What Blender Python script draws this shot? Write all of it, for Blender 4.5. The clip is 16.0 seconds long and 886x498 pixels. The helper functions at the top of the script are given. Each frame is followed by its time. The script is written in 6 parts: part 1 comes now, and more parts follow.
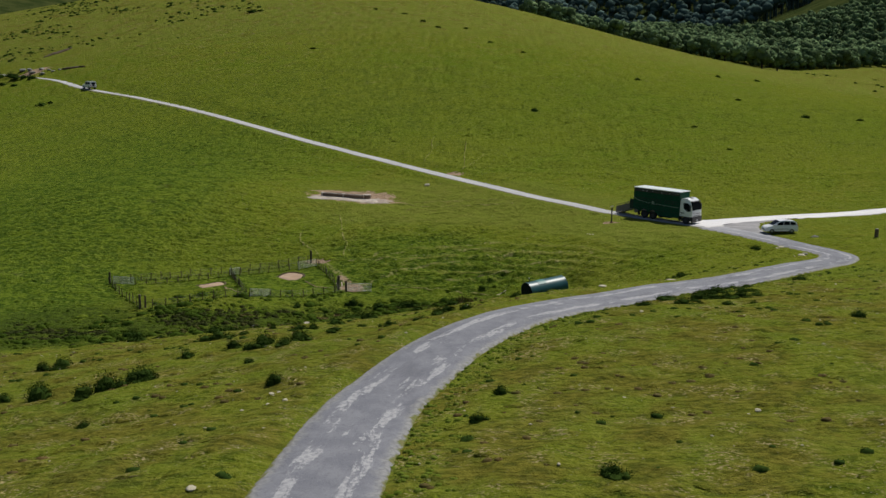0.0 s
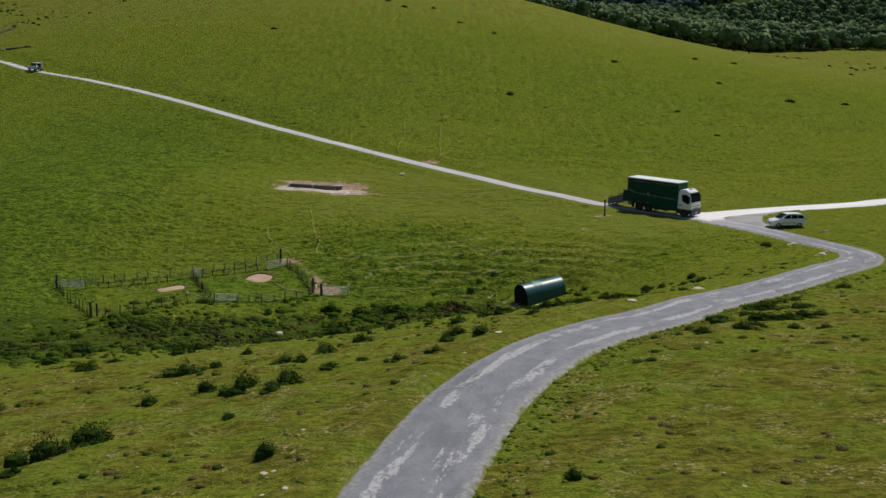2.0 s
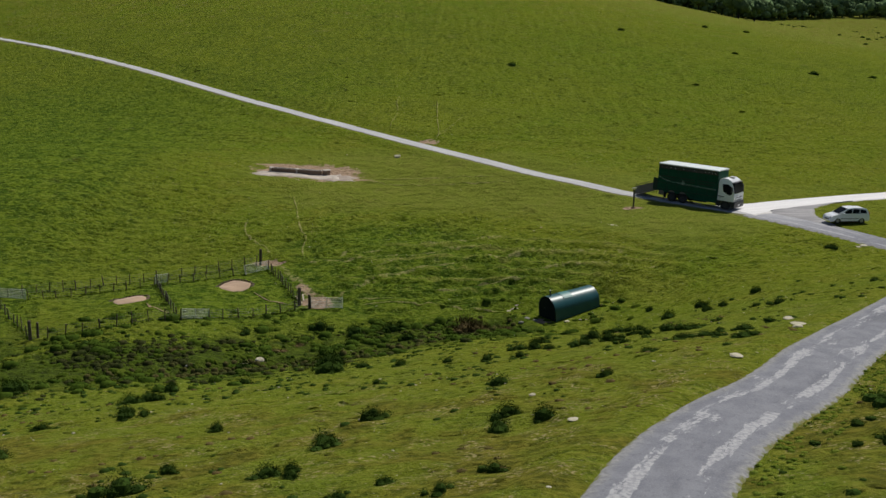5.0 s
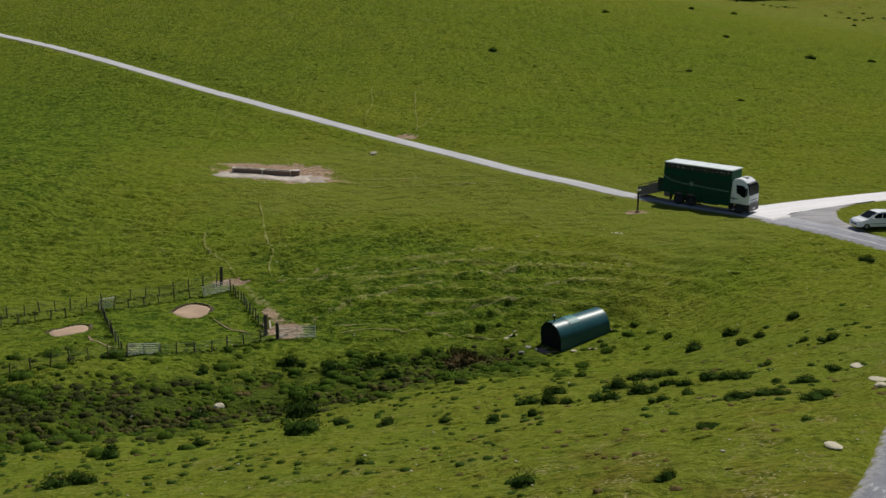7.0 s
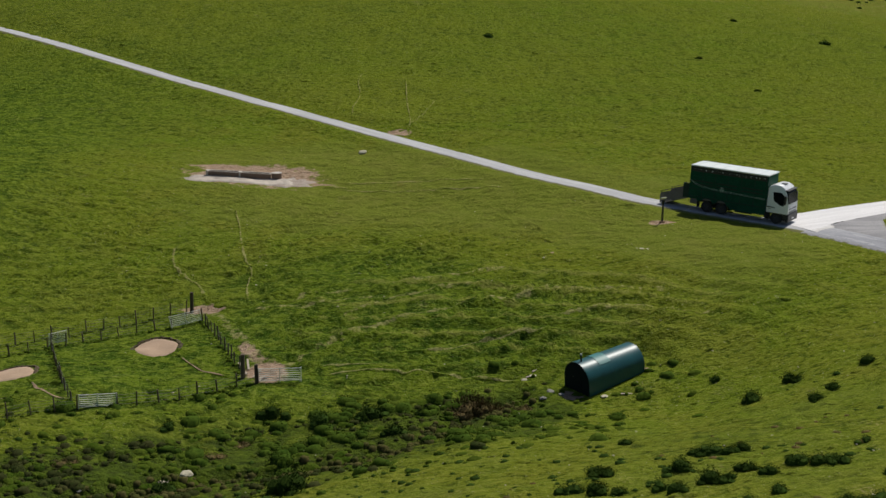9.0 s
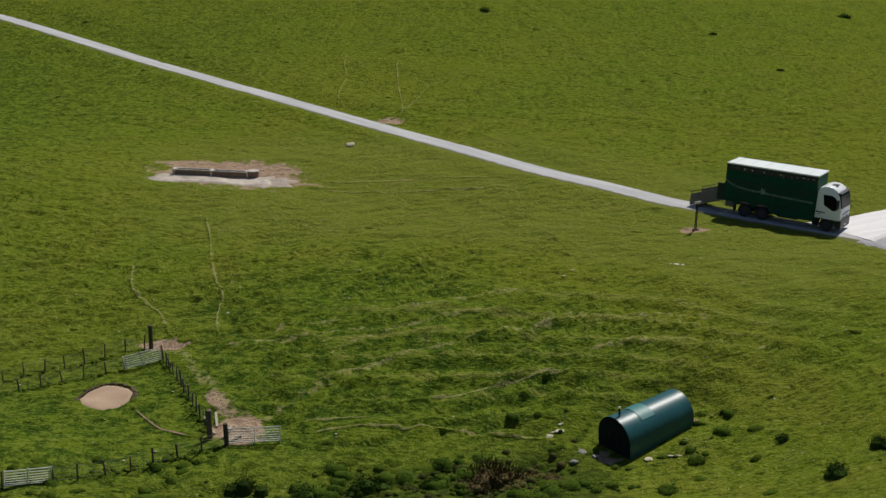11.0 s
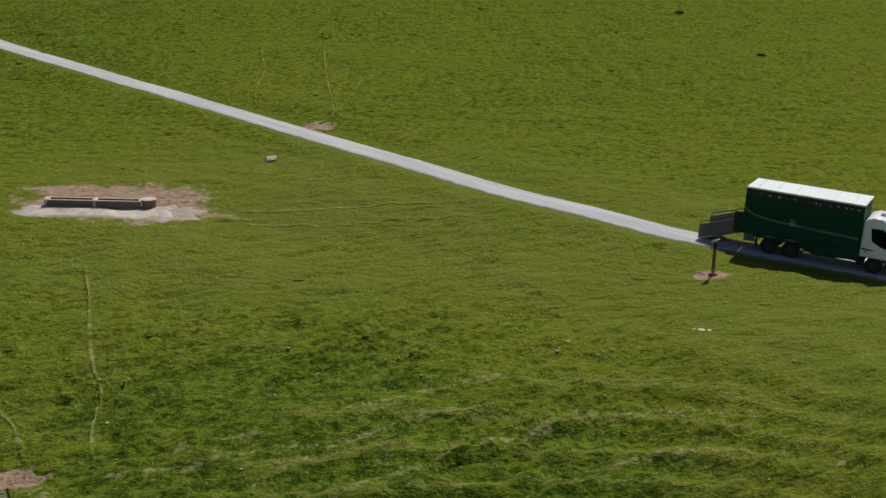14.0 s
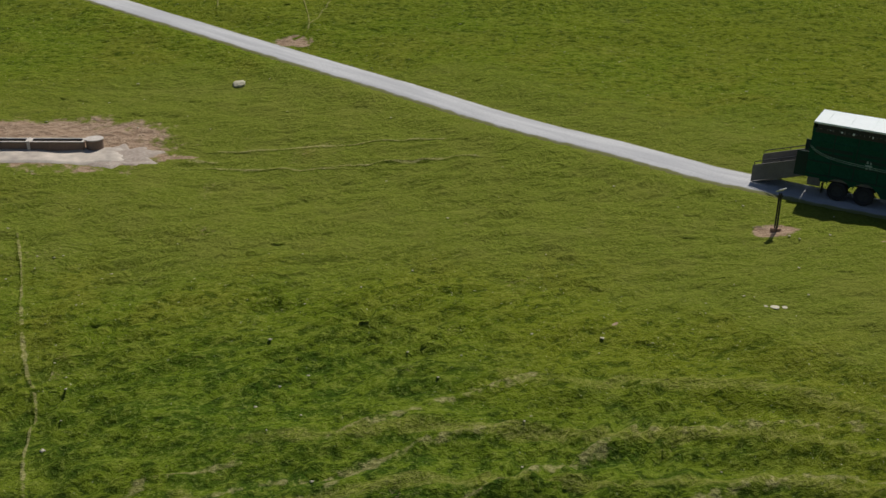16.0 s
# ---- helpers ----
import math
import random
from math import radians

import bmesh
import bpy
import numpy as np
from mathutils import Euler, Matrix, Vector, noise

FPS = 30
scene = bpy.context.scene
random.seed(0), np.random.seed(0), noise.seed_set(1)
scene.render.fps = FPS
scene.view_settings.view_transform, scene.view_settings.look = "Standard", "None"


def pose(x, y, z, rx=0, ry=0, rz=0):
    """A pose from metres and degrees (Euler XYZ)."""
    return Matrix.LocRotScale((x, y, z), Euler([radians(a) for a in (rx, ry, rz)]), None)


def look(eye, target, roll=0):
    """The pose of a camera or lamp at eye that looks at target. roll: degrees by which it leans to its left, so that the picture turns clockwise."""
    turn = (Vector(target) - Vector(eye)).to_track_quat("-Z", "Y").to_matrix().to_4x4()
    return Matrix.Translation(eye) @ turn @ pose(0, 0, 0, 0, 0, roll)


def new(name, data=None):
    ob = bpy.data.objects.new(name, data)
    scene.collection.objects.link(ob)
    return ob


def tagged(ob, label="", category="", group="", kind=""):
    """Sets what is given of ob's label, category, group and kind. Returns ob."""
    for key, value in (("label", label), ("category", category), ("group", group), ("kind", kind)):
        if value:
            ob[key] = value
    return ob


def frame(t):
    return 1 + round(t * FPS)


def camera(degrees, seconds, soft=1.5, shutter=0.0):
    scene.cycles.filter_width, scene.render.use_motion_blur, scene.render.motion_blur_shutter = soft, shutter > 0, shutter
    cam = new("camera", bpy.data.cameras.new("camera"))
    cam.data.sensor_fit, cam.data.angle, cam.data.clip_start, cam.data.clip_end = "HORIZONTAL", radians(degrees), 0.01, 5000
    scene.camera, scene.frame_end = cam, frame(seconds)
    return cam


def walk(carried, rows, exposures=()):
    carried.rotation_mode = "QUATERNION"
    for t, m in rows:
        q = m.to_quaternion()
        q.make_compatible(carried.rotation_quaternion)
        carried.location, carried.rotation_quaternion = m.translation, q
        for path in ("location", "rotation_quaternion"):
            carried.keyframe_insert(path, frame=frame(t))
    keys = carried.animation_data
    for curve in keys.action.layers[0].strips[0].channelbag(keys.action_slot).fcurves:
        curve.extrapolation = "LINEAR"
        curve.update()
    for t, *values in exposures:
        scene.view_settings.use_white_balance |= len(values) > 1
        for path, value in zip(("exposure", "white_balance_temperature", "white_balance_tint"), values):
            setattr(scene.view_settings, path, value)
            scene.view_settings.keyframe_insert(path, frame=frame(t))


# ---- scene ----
cam = camera(46.00, 16.0)
PATH = [
    (0, (4.158, -50.286, 19.637), (3.714, -40.434, 17.983), 0.30),
    (0.5, (3.207, -47.627, 19.664), (2.950, -37.775, 17.971), 0.37),
    (1, (2.286, -44.910, 19.623), (2.152, -35.061, 17.896), 0.41),
    (1.5, (1.426, -42.230, 19.567), (1.354, -32.388, 17.797), 0.43),
    (2, (0.727, -39.439, 19.466), (0.698, -29.605, 17.652), 0.44),
    (2.5, (0.135, -36.669, 19.433), (0.166, -26.843, 17.576), 0.47),
    (3, (-0.387, -33.805, 19.381), (-0.314, -23.988, 17.479), 0.47),
    (3.5, (-0.848, -30.924, 19.331), (-0.772, -21.117, 17.376), 0.48),
    (4, (-1.243, -28.080, 19.317), (-1.166, -18.285, 17.305), 0.47),
    (4.2, (-1.409, -26.871, 19.316), (-1.325, -17.080, 17.286), 0.51),
    (6.3, (-2.775, -13.975, 19.753), (-2.430, -4.234, 17.516), 0.58),
    (6.5, (-2.844, -12.794, 19.741), (-2.475, -3.057, 17.494), 0.50),
    (7, (-3.103, -9.803, 19.724), (-2.662, -0.076, 17.444), 0.48),
    (7.5, (-3.413, -6.830, 19.791), (-2.894, 2.884, 17.475), 0.53),
    (8, (-3.674, -3.871, 19.830), (-3.104, 5.831, 17.475), 0.54),
    (8.5, (-3.939, -0.782, 19.906), (-3.335, 8.908, 17.509), 0.56),
    (9, (-4.195, 2.217, 19.990), (-3.586, 11.893, 17.538), 0.51),
    (9.2, (-4.257, 3.442, 20.053), (-3.650, 13.110, 17.567), 0.45),
    (11.3, (-4.671, 16.625, 20.236), (-3.909, 26.207, 17.480), 0.35),
    (11.5, (-4.703, 17.931, 20.195), (-3.931, 27.508, 17.421), 0.35),
    (12, (-4.745, 21.190, 20.164), (-3.949, 30.751, 17.344), 0.27),
    (12.5, (-4.739, 24.325, 20.197), (-3.808, 33.860, 17.330), 0.28),
    (13, (-4.721, 27.396, 20.314), (-3.547, 36.889, 17.400), 0.32),
    (13.5, (-4.683, 30.453, 20.373), (-3.338, 39.910, 17.414), 0.33),
    (14, (-4.700, 33.416, 20.453), (-3.257, 42.842, 17.443), 0.34),
    (14.5, (-4.797, 36.297, 20.437), (-3.263, 45.661, 17.279), 0.31),
    (15, (-4.853, 39.192, 20.340), (-3.278, 48.464, 16.940), 0.26),
    (15.5, (-4.935, 42.084, 20.152), (-3.333, 51.242, 16.469), 0.21),
    (16, (-4.929, 45.091, 19.972), (-3.259, 54.124, 16.021), 0.20),
]
walk(cam, [(t, look(eye, target, roll)) for t, eye, target, roll in PATH])

# ---- light ----
SUN_EL, SUN_AZ = 57.0, 39.0          # degrees; azimuth from +y towards +x
world = bpy.data.worlds.new("sky")
scene.world = world
world.use_nodes = True
wn = world.node_tree.nodes
sky = wn.new("ShaderNodeTexSky")
sky.sky_type, sky.sun_disc = 'NISHITA', False
sky.sun_elevation, sky.sun_rotation = radians(SUN_EL), radians(SUN_AZ)
sky.altitude, sky.air_density, sky.dust_density = 900, 1.0, 1.2
wn["Background"].inputs["Strength"].default_value = 0.052
world.node_tree.links.new(sky.outputs["Color"], wn["Background"].inputs["Color"])
sun = new("sun", bpy.data.lights.new("sun", "SUN"))
sun.data.energy, sun.data.angle, sun.data.color = 3.75, radians(0.6), (1.0, 0.955, 0.88)
sun_dir = Vector((math.sin(radians(SUN_AZ)) * math.cos(radians(SUN_EL)), math.cos(radians(SUN_AZ)) * math.cos(radians(SUN_EL)), math.sin(radians(SUN_EL))))
sun.matrix_world = look(sun_dir * 200, (0, 0, 0))
scene.view_settings.exposure = 0.0


# ---- materials ----
def material(name, colour, rough=0.8, metal=0.0, other=None, scale=3.0, amount=0.5, bump=0.0, bump_scale=40.0, fine=8.0, random_tint=0.0, spec=0.5):
    """Two-scale mottled surface: colour and other mixed by broad and fine noise, with relief."""
    m = bpy.data.materials.new(name)
    m.use_nodes = True
    nt = m.node_tree
    b = nt.nodes["Principled BSDF"]
    b.inputs["Roughness"].default_value, b.inputs["Metallic"].default_value = rough, metal
    b.inputs["Specular IOR Level"].default_value = spec
    co = nt.nodes.new("ShaderNodeTexCoord")
    other = other or tuple(c * 0.7 for c in colour)
    n1, n2 = nt.nodes.new("ShaderNodeTexNoise"), nt.nodes.new("ShaderNodeTexNoise")
    n1.inputs["Scale"].default_value, n1.inputs["Detail"].default_value = scale, 4
    n2.inputs["Scale"].default_value, n2.inputs["Detail"].default_value = scale * fine, 3
    nt.links.new(co.outputs["Object"], n1.inputs["Vector"])
    nt.links.new(co.outputs["Object"], n2.inputs["Vector"])
    add = nt.nodes.new("ShaderNodeMath")
    add.operation = 'ADD'
    nt.links.new(n1.outputs["Fac"], add.inputs[0])
    nt.links.new(n2.outputs["Fac"], add.inputs[1])
    ramp = nt.nodes.new("ShaderNodeMapRange")
    ramp.inputs["From Min"].default_value, ramp.inputs["From Max"].default_value = 1.0 - 0.3, 1.0 + 0.3
    ramp.inputs["To Max"].default_value = amount
    nt.links.new(add.outputs[0], ramp.inputs["Value"])
    mix = nt.nodes.new("ShaderNodeMix")
    mix.data_type = 'RGBA'
    mix.inputs["A"].default_value, mix.inputs["B"].default_value = (*colour, 1), (*other, 1)
    nt.links.new(ramp.outputs["Result"], mix.inputs["Factor"])
    out = mix.outputs["Result"]
    if random_tint:
        info, hsv, mr = nt.nodes.new("ShaderNodeObjectInfo"), nt.nodes.new("ShaderNodeHueSaturation"), nt.nodes.new("ShaderNodeMapRange")
        mr.inputs["To Min"].default_value, mr.inputs["To Max"].default_value = 1 - random_tint, 1 + random_tint
        nt.links.new(info.outputs["Random"], mr.inputs["Value"])
        nt.links.new(mr.outputs["Result"], hsv.inputs["Value"])
        nt.links.new(out, hsv.inputs["Color"])
        out = hsv.outputs["Color"]
    nt.links.new(out, b.inputs["Base Color"])
    if bump:
        n3, bp = nt.nodes.new("ShaderNodeTexNoise"), nt.nodes.new("ShaderNodeBump")
        n3.inputs["Scale"].default_value, n3.inputs["Detail"].default_value = bump_scale, 4
        nt.links.new(co.outputs["Object"], n3.inputs["Vector"])
        bp.inputs["Strength"].default_value, bp.inputs["Distance"].default_value = 0.8, bump
        nt.links.new(n3.outputs["Fac"], bp.inputs["Height"])
        nt.links.new(bp.outputs["Normal"], b.inputs["Normal"])
    return m


class Tree:
    """A short way to write node trees."""

    def __init__(self, name):
        self.m = bpy.data.materials.new(name)
        self.m.use_nodes = True
        self.nt = self.m.node_tree
        self.bsdf = self.nt.nodes["Principled BSDF"]
        self.co = self.nt.nodes.new("ShaderNodeTexCoord").outputs["Object"]

    def put(self, socket, value):
        if isinstance(value, bpy.types.NodeSocket):
            self.nt.links.new(value, socket)
        else:
            socket.default_value = value

    def noise(self, scale, detail=4, vector=None, rough=0.55):
        n = self.nt.nodes.new("ShaderNodeTexNoise")
        n.inputs["Scale"].default_value, n.inputs["Detail"].default_value, n.inputs["Roughness"].default_value = scale, detail, rough
        self.nt.links.new(vector or self.co, n.inputs["Vector"])
        return n.outputs["Fac"]

    def math(self, op, a, b=0.0):
        n = self.nt.nodes.new("ShaderNodeMath")
        n.operation = op
        self.put(n.inputs[0], a)
        self.put(n.inputs[1], b)
        return n.outputs[0]

    def step(self, value, lo, hi, to_lo=0.0, to_hi=1.0):
        n = self.nt.nodes.new("ShaderNodeMapRange")
        n.interpolation_type = 'SMOOTHSTEP'
        self.put(n.inputs["Value"], value)
        for key, v in (("From Min", lo), ("From Max", hi), ("To Min", to_lo), ("To Max", to_hi)):
            n.inputs[key].default_value = v
        return n.outputs["Result"]

    def mix(self, fac, a, b):
        n = self.nt.nodes.new("ShaderNodeMix")
        n.data_type = 'RGBA'
        self.put(n.inputs["Factor"], fac)
        self.put(n.inputs["A"], a if isinstance(a, bpy.types.NodeSocket) else (*a, 1))
        self.put(n.inputs["B"], b if isinstance(b, bpy.types.NodeSocket) else (*b, 1))
        return n.outputs["Result"]

    def attribute(self, name):
        n = self.nt.nodes.new("ShaderNodeAttribute")
        n.attribute_name = name
        return n.outputs["Fac"]

    def stretch(self, vector, sx, sy, sz, rz=0.0):
        n = self.nt.nodes.new("ShaderNodeMapping")
        n.inputs["Scale"].default_value = (sx, sy, sz)
        n.inputs["Rotation"].default_value = (0, 0, rz)
        self.nt.links.new(vector, n.inputs["Vector"])
        return n.outputs["Vector"]

    def relief(self, height, distance, strength=0.8):
        n = self.nt.nodes.new("ShaderNodeBump")
        n.inputs["Strength"].default_value, n.inputs["Distance"].default_value = strength, distance
        self.nt.links.new(height, n.inputs["Height"])
        self.nt.links.new(n.outputs["Normal"], self.bsdf.inputs["Normal"])

    def done(self, colour, rough=0.9, spec=0.2):
        self.put(self.bsdf.inputs["Base Color"], colour)
        self.put(self.bsdf.inputs["Roughness"], rough)
        self.bsdf.inputs["Specular IOR Level"].default_value = spec
        return self.m


def turf_material():
    k = Tree("mountain_turf")
    flat = k.stretch(k.co, 0.74, 1.14, 1.0, 0.16)
    broad, mid = k.noise(0.035, 3), k.noise(0.22, 4)
    clump, fleck = k.noise(0.95, 5, flat, 0.6), k.noise(2.6, 4, flat, 0.6)
    tiny, blade = k.noise(6.5, 5, None, 0.65), k.noise(19.0, 3, None, 0.6)
    green = k.mix(k.step(broad, 0.35, 0.65), (0.105, 0.151, 0.011), (0.132, 0.160, 0.013))
    green = k.mix(k.step(mid, 0.42, 0.66), green, (0.142, 0.159, 0.017))
    # dark in the bump's low gaps, pale on its tops: tussock shade in colour
    green = k.mix(k.step(clump, 0.47, 0.34, 0, 0.55), green, (0.062, 0.101, 0.009))
    green = k.mix(k.step(fleck, 0.46, 0.39, 0, 0.72), green, (0.038, 0.066, 0.007))
    green = k.mix(k.step(fleck, 0.52, 0.64, 0, 0.58), green, (0.200, 0.224, 0.032))
    green = k.mix(k.step(tiny, 0.45, 0.36, 0, 0.40), green, (0.036, 0.060, 0.008))
    green = k.mix(k.step(tiny, 0.54, 0.66, 0, 0.45), green, (0.255, 0.280, 0.060))
    green = k.mix(k.step(blade, 0.57, 0.70, 0, 0.5), green, (0.300, 0.300, 0.100))
    green = k.mix(k.step(k.noise(7.0, 1), 0.735, 0.765, 0, 0.8), green, (0.420, 0.410, 0.260))
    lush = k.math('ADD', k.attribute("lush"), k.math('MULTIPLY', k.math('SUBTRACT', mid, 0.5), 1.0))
    # longer grass, with the same gap shade painted by clump and fleck
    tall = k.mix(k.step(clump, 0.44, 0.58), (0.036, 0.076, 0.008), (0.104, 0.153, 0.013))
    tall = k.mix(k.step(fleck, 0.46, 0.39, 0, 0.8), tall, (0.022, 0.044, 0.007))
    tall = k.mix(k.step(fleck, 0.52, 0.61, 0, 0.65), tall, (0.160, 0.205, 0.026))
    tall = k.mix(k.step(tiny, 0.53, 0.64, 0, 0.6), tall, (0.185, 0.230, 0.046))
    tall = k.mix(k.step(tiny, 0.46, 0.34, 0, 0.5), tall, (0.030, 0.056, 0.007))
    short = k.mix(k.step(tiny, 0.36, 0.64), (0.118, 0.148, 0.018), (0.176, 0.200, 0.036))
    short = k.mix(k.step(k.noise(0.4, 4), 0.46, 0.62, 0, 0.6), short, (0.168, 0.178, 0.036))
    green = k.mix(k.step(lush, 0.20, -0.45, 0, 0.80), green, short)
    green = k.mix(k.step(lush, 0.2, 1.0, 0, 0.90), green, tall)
    # raised ledge crests tinted paler than the slope
    ledge = k.math('ADD', k.attribute("ledge"), k.math('MULTIPLY', k.math('SUBTRACT', k.noise(0.7, 5), 0.5), 1.6))
    green = k.mix(k.step(ledge, 0.55, 1.1, 0, 0.6), green, k.mix(k.step(tiny, 0.4, 0.62), (0.160, 0.180, 0.026), (0.255, 0.255, 0.070)))
    dry = k.math('ADD', k.attribute("dry"), k.math('MULTIPLY', k.math('SUBTRACT', k.noise(0.30, 5), 0.5), 2.4))
    green = k.mix(k.step(dry, 0.40, 1.05, 0, 0.70), green, k.mix(k.step(fleck, 0.42, 0.60), (0.082, 0.075, 0.016), (0.166, 0.138, 0.025)))
    straw = k.math('MULTIPLY', k.step(k.noise(0.55, 4), 0.50, 0.62), k.step(k.noise(8.0, 3, flat), 0.54, 0.62))
    green = k.mix(k.math('MULTIPLY', straw, k.step(dry, 0.1, 0.8, 0, 0.85)), green, (0.360, 0.300, 0.150))
    rank = k.math('ADD', k.attribute("rank"), k.math('MULTIPLY', k.math('SUBTRACT', clump, 0.5), 1.6))
    green = k.mix(k.step(rank, 0.3, 0.9, 0, 0.8), green, k.mix(k.step(fleck, 0.42, 0.58), (0.032, 0.048, 0.012), (0.052, 0.084, 0.012)))
    bare = k.math('ADD', k.attribute("bare"), k.math('MULTIPLY', k.math('SUBTRACT', k.noise(0.9, 6, None, 0.65), 0.5), 1.3))
    soil = k.mix(k.step(fleck, 0.35, 0.65), (0.29, 0.200, 0.135), (0.41, 0.300, 0.210))
    soil = k.mix(k.step(tiny, 0.45, 0.32, 0, 0.6), soil, (0.15, 0.11, 0.07))
    green = k.mix(k.step(bare, 0.40, 0.62), green, soil)
    trod = k.math('ADD', k.attribute("trod"), k.math('MULTIPLY', k.math('SUBTRACT', k.noise(2.2, 5), 0.5), 2.4))
    green = k.mix(k.step(trod, 0.55, 1.05, 0, 0.65), green, k.mix(k.step(tiny, 0.4, 0.65), (0.25, 0.235, 0.085), (0.39, 0.345, 0.17)))
    heath = k.math('ADD', k.attribute("heath"), k.math('MULTIPLY', k.math('SUBTRACT', k.noise(0.02, 5), 0.5), 1.0))
    green = k.mix(k.step(heath, 0.4, 0.7, 0, 0.95), green, k.mix(k.step(k.noise(0.06, 4), 0.4, 0.6), (0.024, 0.038, 0.012), (0.050, 0.062, 0.020)))
    rough = k.math('ADD', k.math('MULTIPLY', clump, 0.9), k.math('MULTIPLY', fleck, 0.75))
    k.relief(k.math('ADD', rough, k.math('ADD', k.math('MULTIPLY', tiny, 0.34), k.math('MULTIPLY', blade, 0.08))), 0.32, 1.0)
    return k.done(green, 0.95, 0.0)


def asphalt_material():
    k = Tree("worn_asphalt")
    uv = k.nt.nodes.new("ShaderNodeTexCoord").outputs["UV"]
    run = k.nt.nodes.new("ShaderNodeSeparateXYZ")
    k.nt.links.new(uv, run.inputs[0])
    patch, spots, grain = k.noise(1.0, 9, k.stretch(uv, 0.28, 1.5, 1.0), 0.70), k.noise(0.9, 5, uv), k.noise(26, 3)
    crumb = k.noise(5.0, 4, uv, 0.65)
    track = k.step(k.math('ABSOLUTE', k.math('SUBTRACT', k.math('ABSOLUTE', run.outputs["Y"]), 0.95)), 0.55, 0.10, -0.06, 0.075)
    worn = k.math('ADD', k.math('ADD', patch, track), k.math('MULTIPLY', k.math('SUBTRACT', crumb, 0.5), 0.16))
    base = k.mix(k.step(spots, 0.35, 0.65), (0.150, 0.155, 0.180), (0.200, 0.205, 0.228))
    base = k.mix(k.step(k.noise(0.5, 6, k.stretch(uv, 0.3, 1.0, 1.0)), 0.54, 0.64, 0, 0.8), base, (0.118, 0.122, 0.142))
    base = k.mix(k.step(crumb, 0.48, 0.34, 0, 0.45), base, (0.095, 0.098, 0.115))
    base = k.mix(k.step(worn, 0.555, 0.60, 0, 0.85), base, k.mix(k.step(crumb, 0.4, 0.6), (0.29, 0.29, 0.305), (0.44, 0.44, 0.445)))
    base = k.mix(k.step(grain, 0.45, 0.7, 0, 0.5), base, (0.29, 0.295, 0.31))
    base = k.mix(k.step(run.outputs["X"], 165, 190, 0, 0.8), base, k.mix(k.step(spots, 0.35, 0.65), (0.40, 0.40, 0.42), (0.47, 0.47, 0.485)))
    edge = k.math('ADD', k.attribute("verge"), k.math('MULTIPLY', k.math('SUBTRACT', k.noise(1.6, 6), 0.5), 0.5))
    base = k.mix(k.step(edge, 0.80, 1.0, 0, 0.7), base, k.mix(k.step(crumb, 0.4, 0.6), (0.20, 0.20, 0.20), (0.32, 0.315, 0.30)))
    base = k.mix(k.step(edge, 1.02, 1.10), base, k.mix(k.step(crumb, 0.45, 0.6), (0.16, 0.15, 0.05), (0.10, 0.13, 0.02)))
    k.relief(k.math('ADD', grain, k.math('ADD', patch, crumb)), 0.02, 0.6)
    return k.done(base, 0.85, 0.3)


def pale_road_material(name, a, b, verge, ragged=1.2):
    k = Tree(name)
    uv = k.nt.nodes.new("ShaderNodeTexCoord").outputs["UV"]
    base = k.mix(k.step(k.noise(1.0, 5, k.stretch(uv, 0.12, 1.2, 1.0)), 0.38, 0.64), a, b)
    base = k.mix(k.step(k.noise(12, 3), 0.45, 0.7, 0, 0.5), base, tuple(c * 0.72 for c in a))
    edge = k.math('ADD', k.attribute("verge"), k.math('MULTIPLY', k.math('SUBTRACT', k.noise(1.2, 5), 0.5), ragged))
    base = k.mix(k.step(edge, 0.80, 1.02), base, verge)
    k.relief(k.noise(20, 3), 0.015, 0.6)
    return k.done(base, 0.9, 0.25)


TURF = turf_material()
ASPHALT = asphalt_material()
LANE = pale_road_material("chipped_lane", (0.40, 0.40, 0.41), (0.50, 0.50, 0.50), (0.17, 0.17, 0.06), 0.35)
CONCRETE_ROAD = pale_road_material("pale_concrete_road", (0.70, 0.685, 0.68), (0.79, 0.775, 0.77), (0.55, 0.53, 0.50), 0.5)
GRAVEL = pale_road_material("grey_gravel", (0.27, 0.265, 0.27), (0.36, 0.35, 0.35), (0.22, 0.21, 0.13), 0.5)
SAND = material("pale_bare_soil", (0.45, 0.32, 0.22), 0.95, 0, (0.36, 0.25, 0.165), 1.0, 0.8, 0.015, 25)
SOD = material("cut_turf_edge", (0.10, 0.065, 0.035), 0.95, 0, (0.05, 0.05, 0.02), 3, 0.8, 0.02, 20)
REED = material("brown_green_rushes", (0.105, 0.088, 0.034), 0.9, 0, (0.052, 0.066, 0.016), 0.8, 1.0, spec=0.0)
BRAMBLE = material("bramble_leaves", (0.028, 0.056, 0.008), 0.9, 0, (0.072, 0.110, 0.014), 0.8, 1.0, spec=0.0)
RANK = material("rank_grass_mounds", (0.036, 0.068, 0.007), 0.95, 0, (0.082, 0.108, 0.014), 0.7, 1.0, 0.12, 5.0, spec=0.0)
SCRUB = material("grey_brown_scrub", (0.026, 0.042, 0.010), 0.95, 0, (0.056, 0.056, 0.020), 0.6, 1.0, spec=0.0)
VERGE = material("verge_weeds", (0.085, 0.130, 0.012), 0.95, 0, (0.150, 0.190, 0.030), 1.5, 1.0, spec=0.0)
DRY_TUFT = material("dry_brown_tufts", (0.130, 0.085, 0.030), 0.9, 0, (0.080, 0.075, 0.018), 0.8, 1.0, spec=0.1)
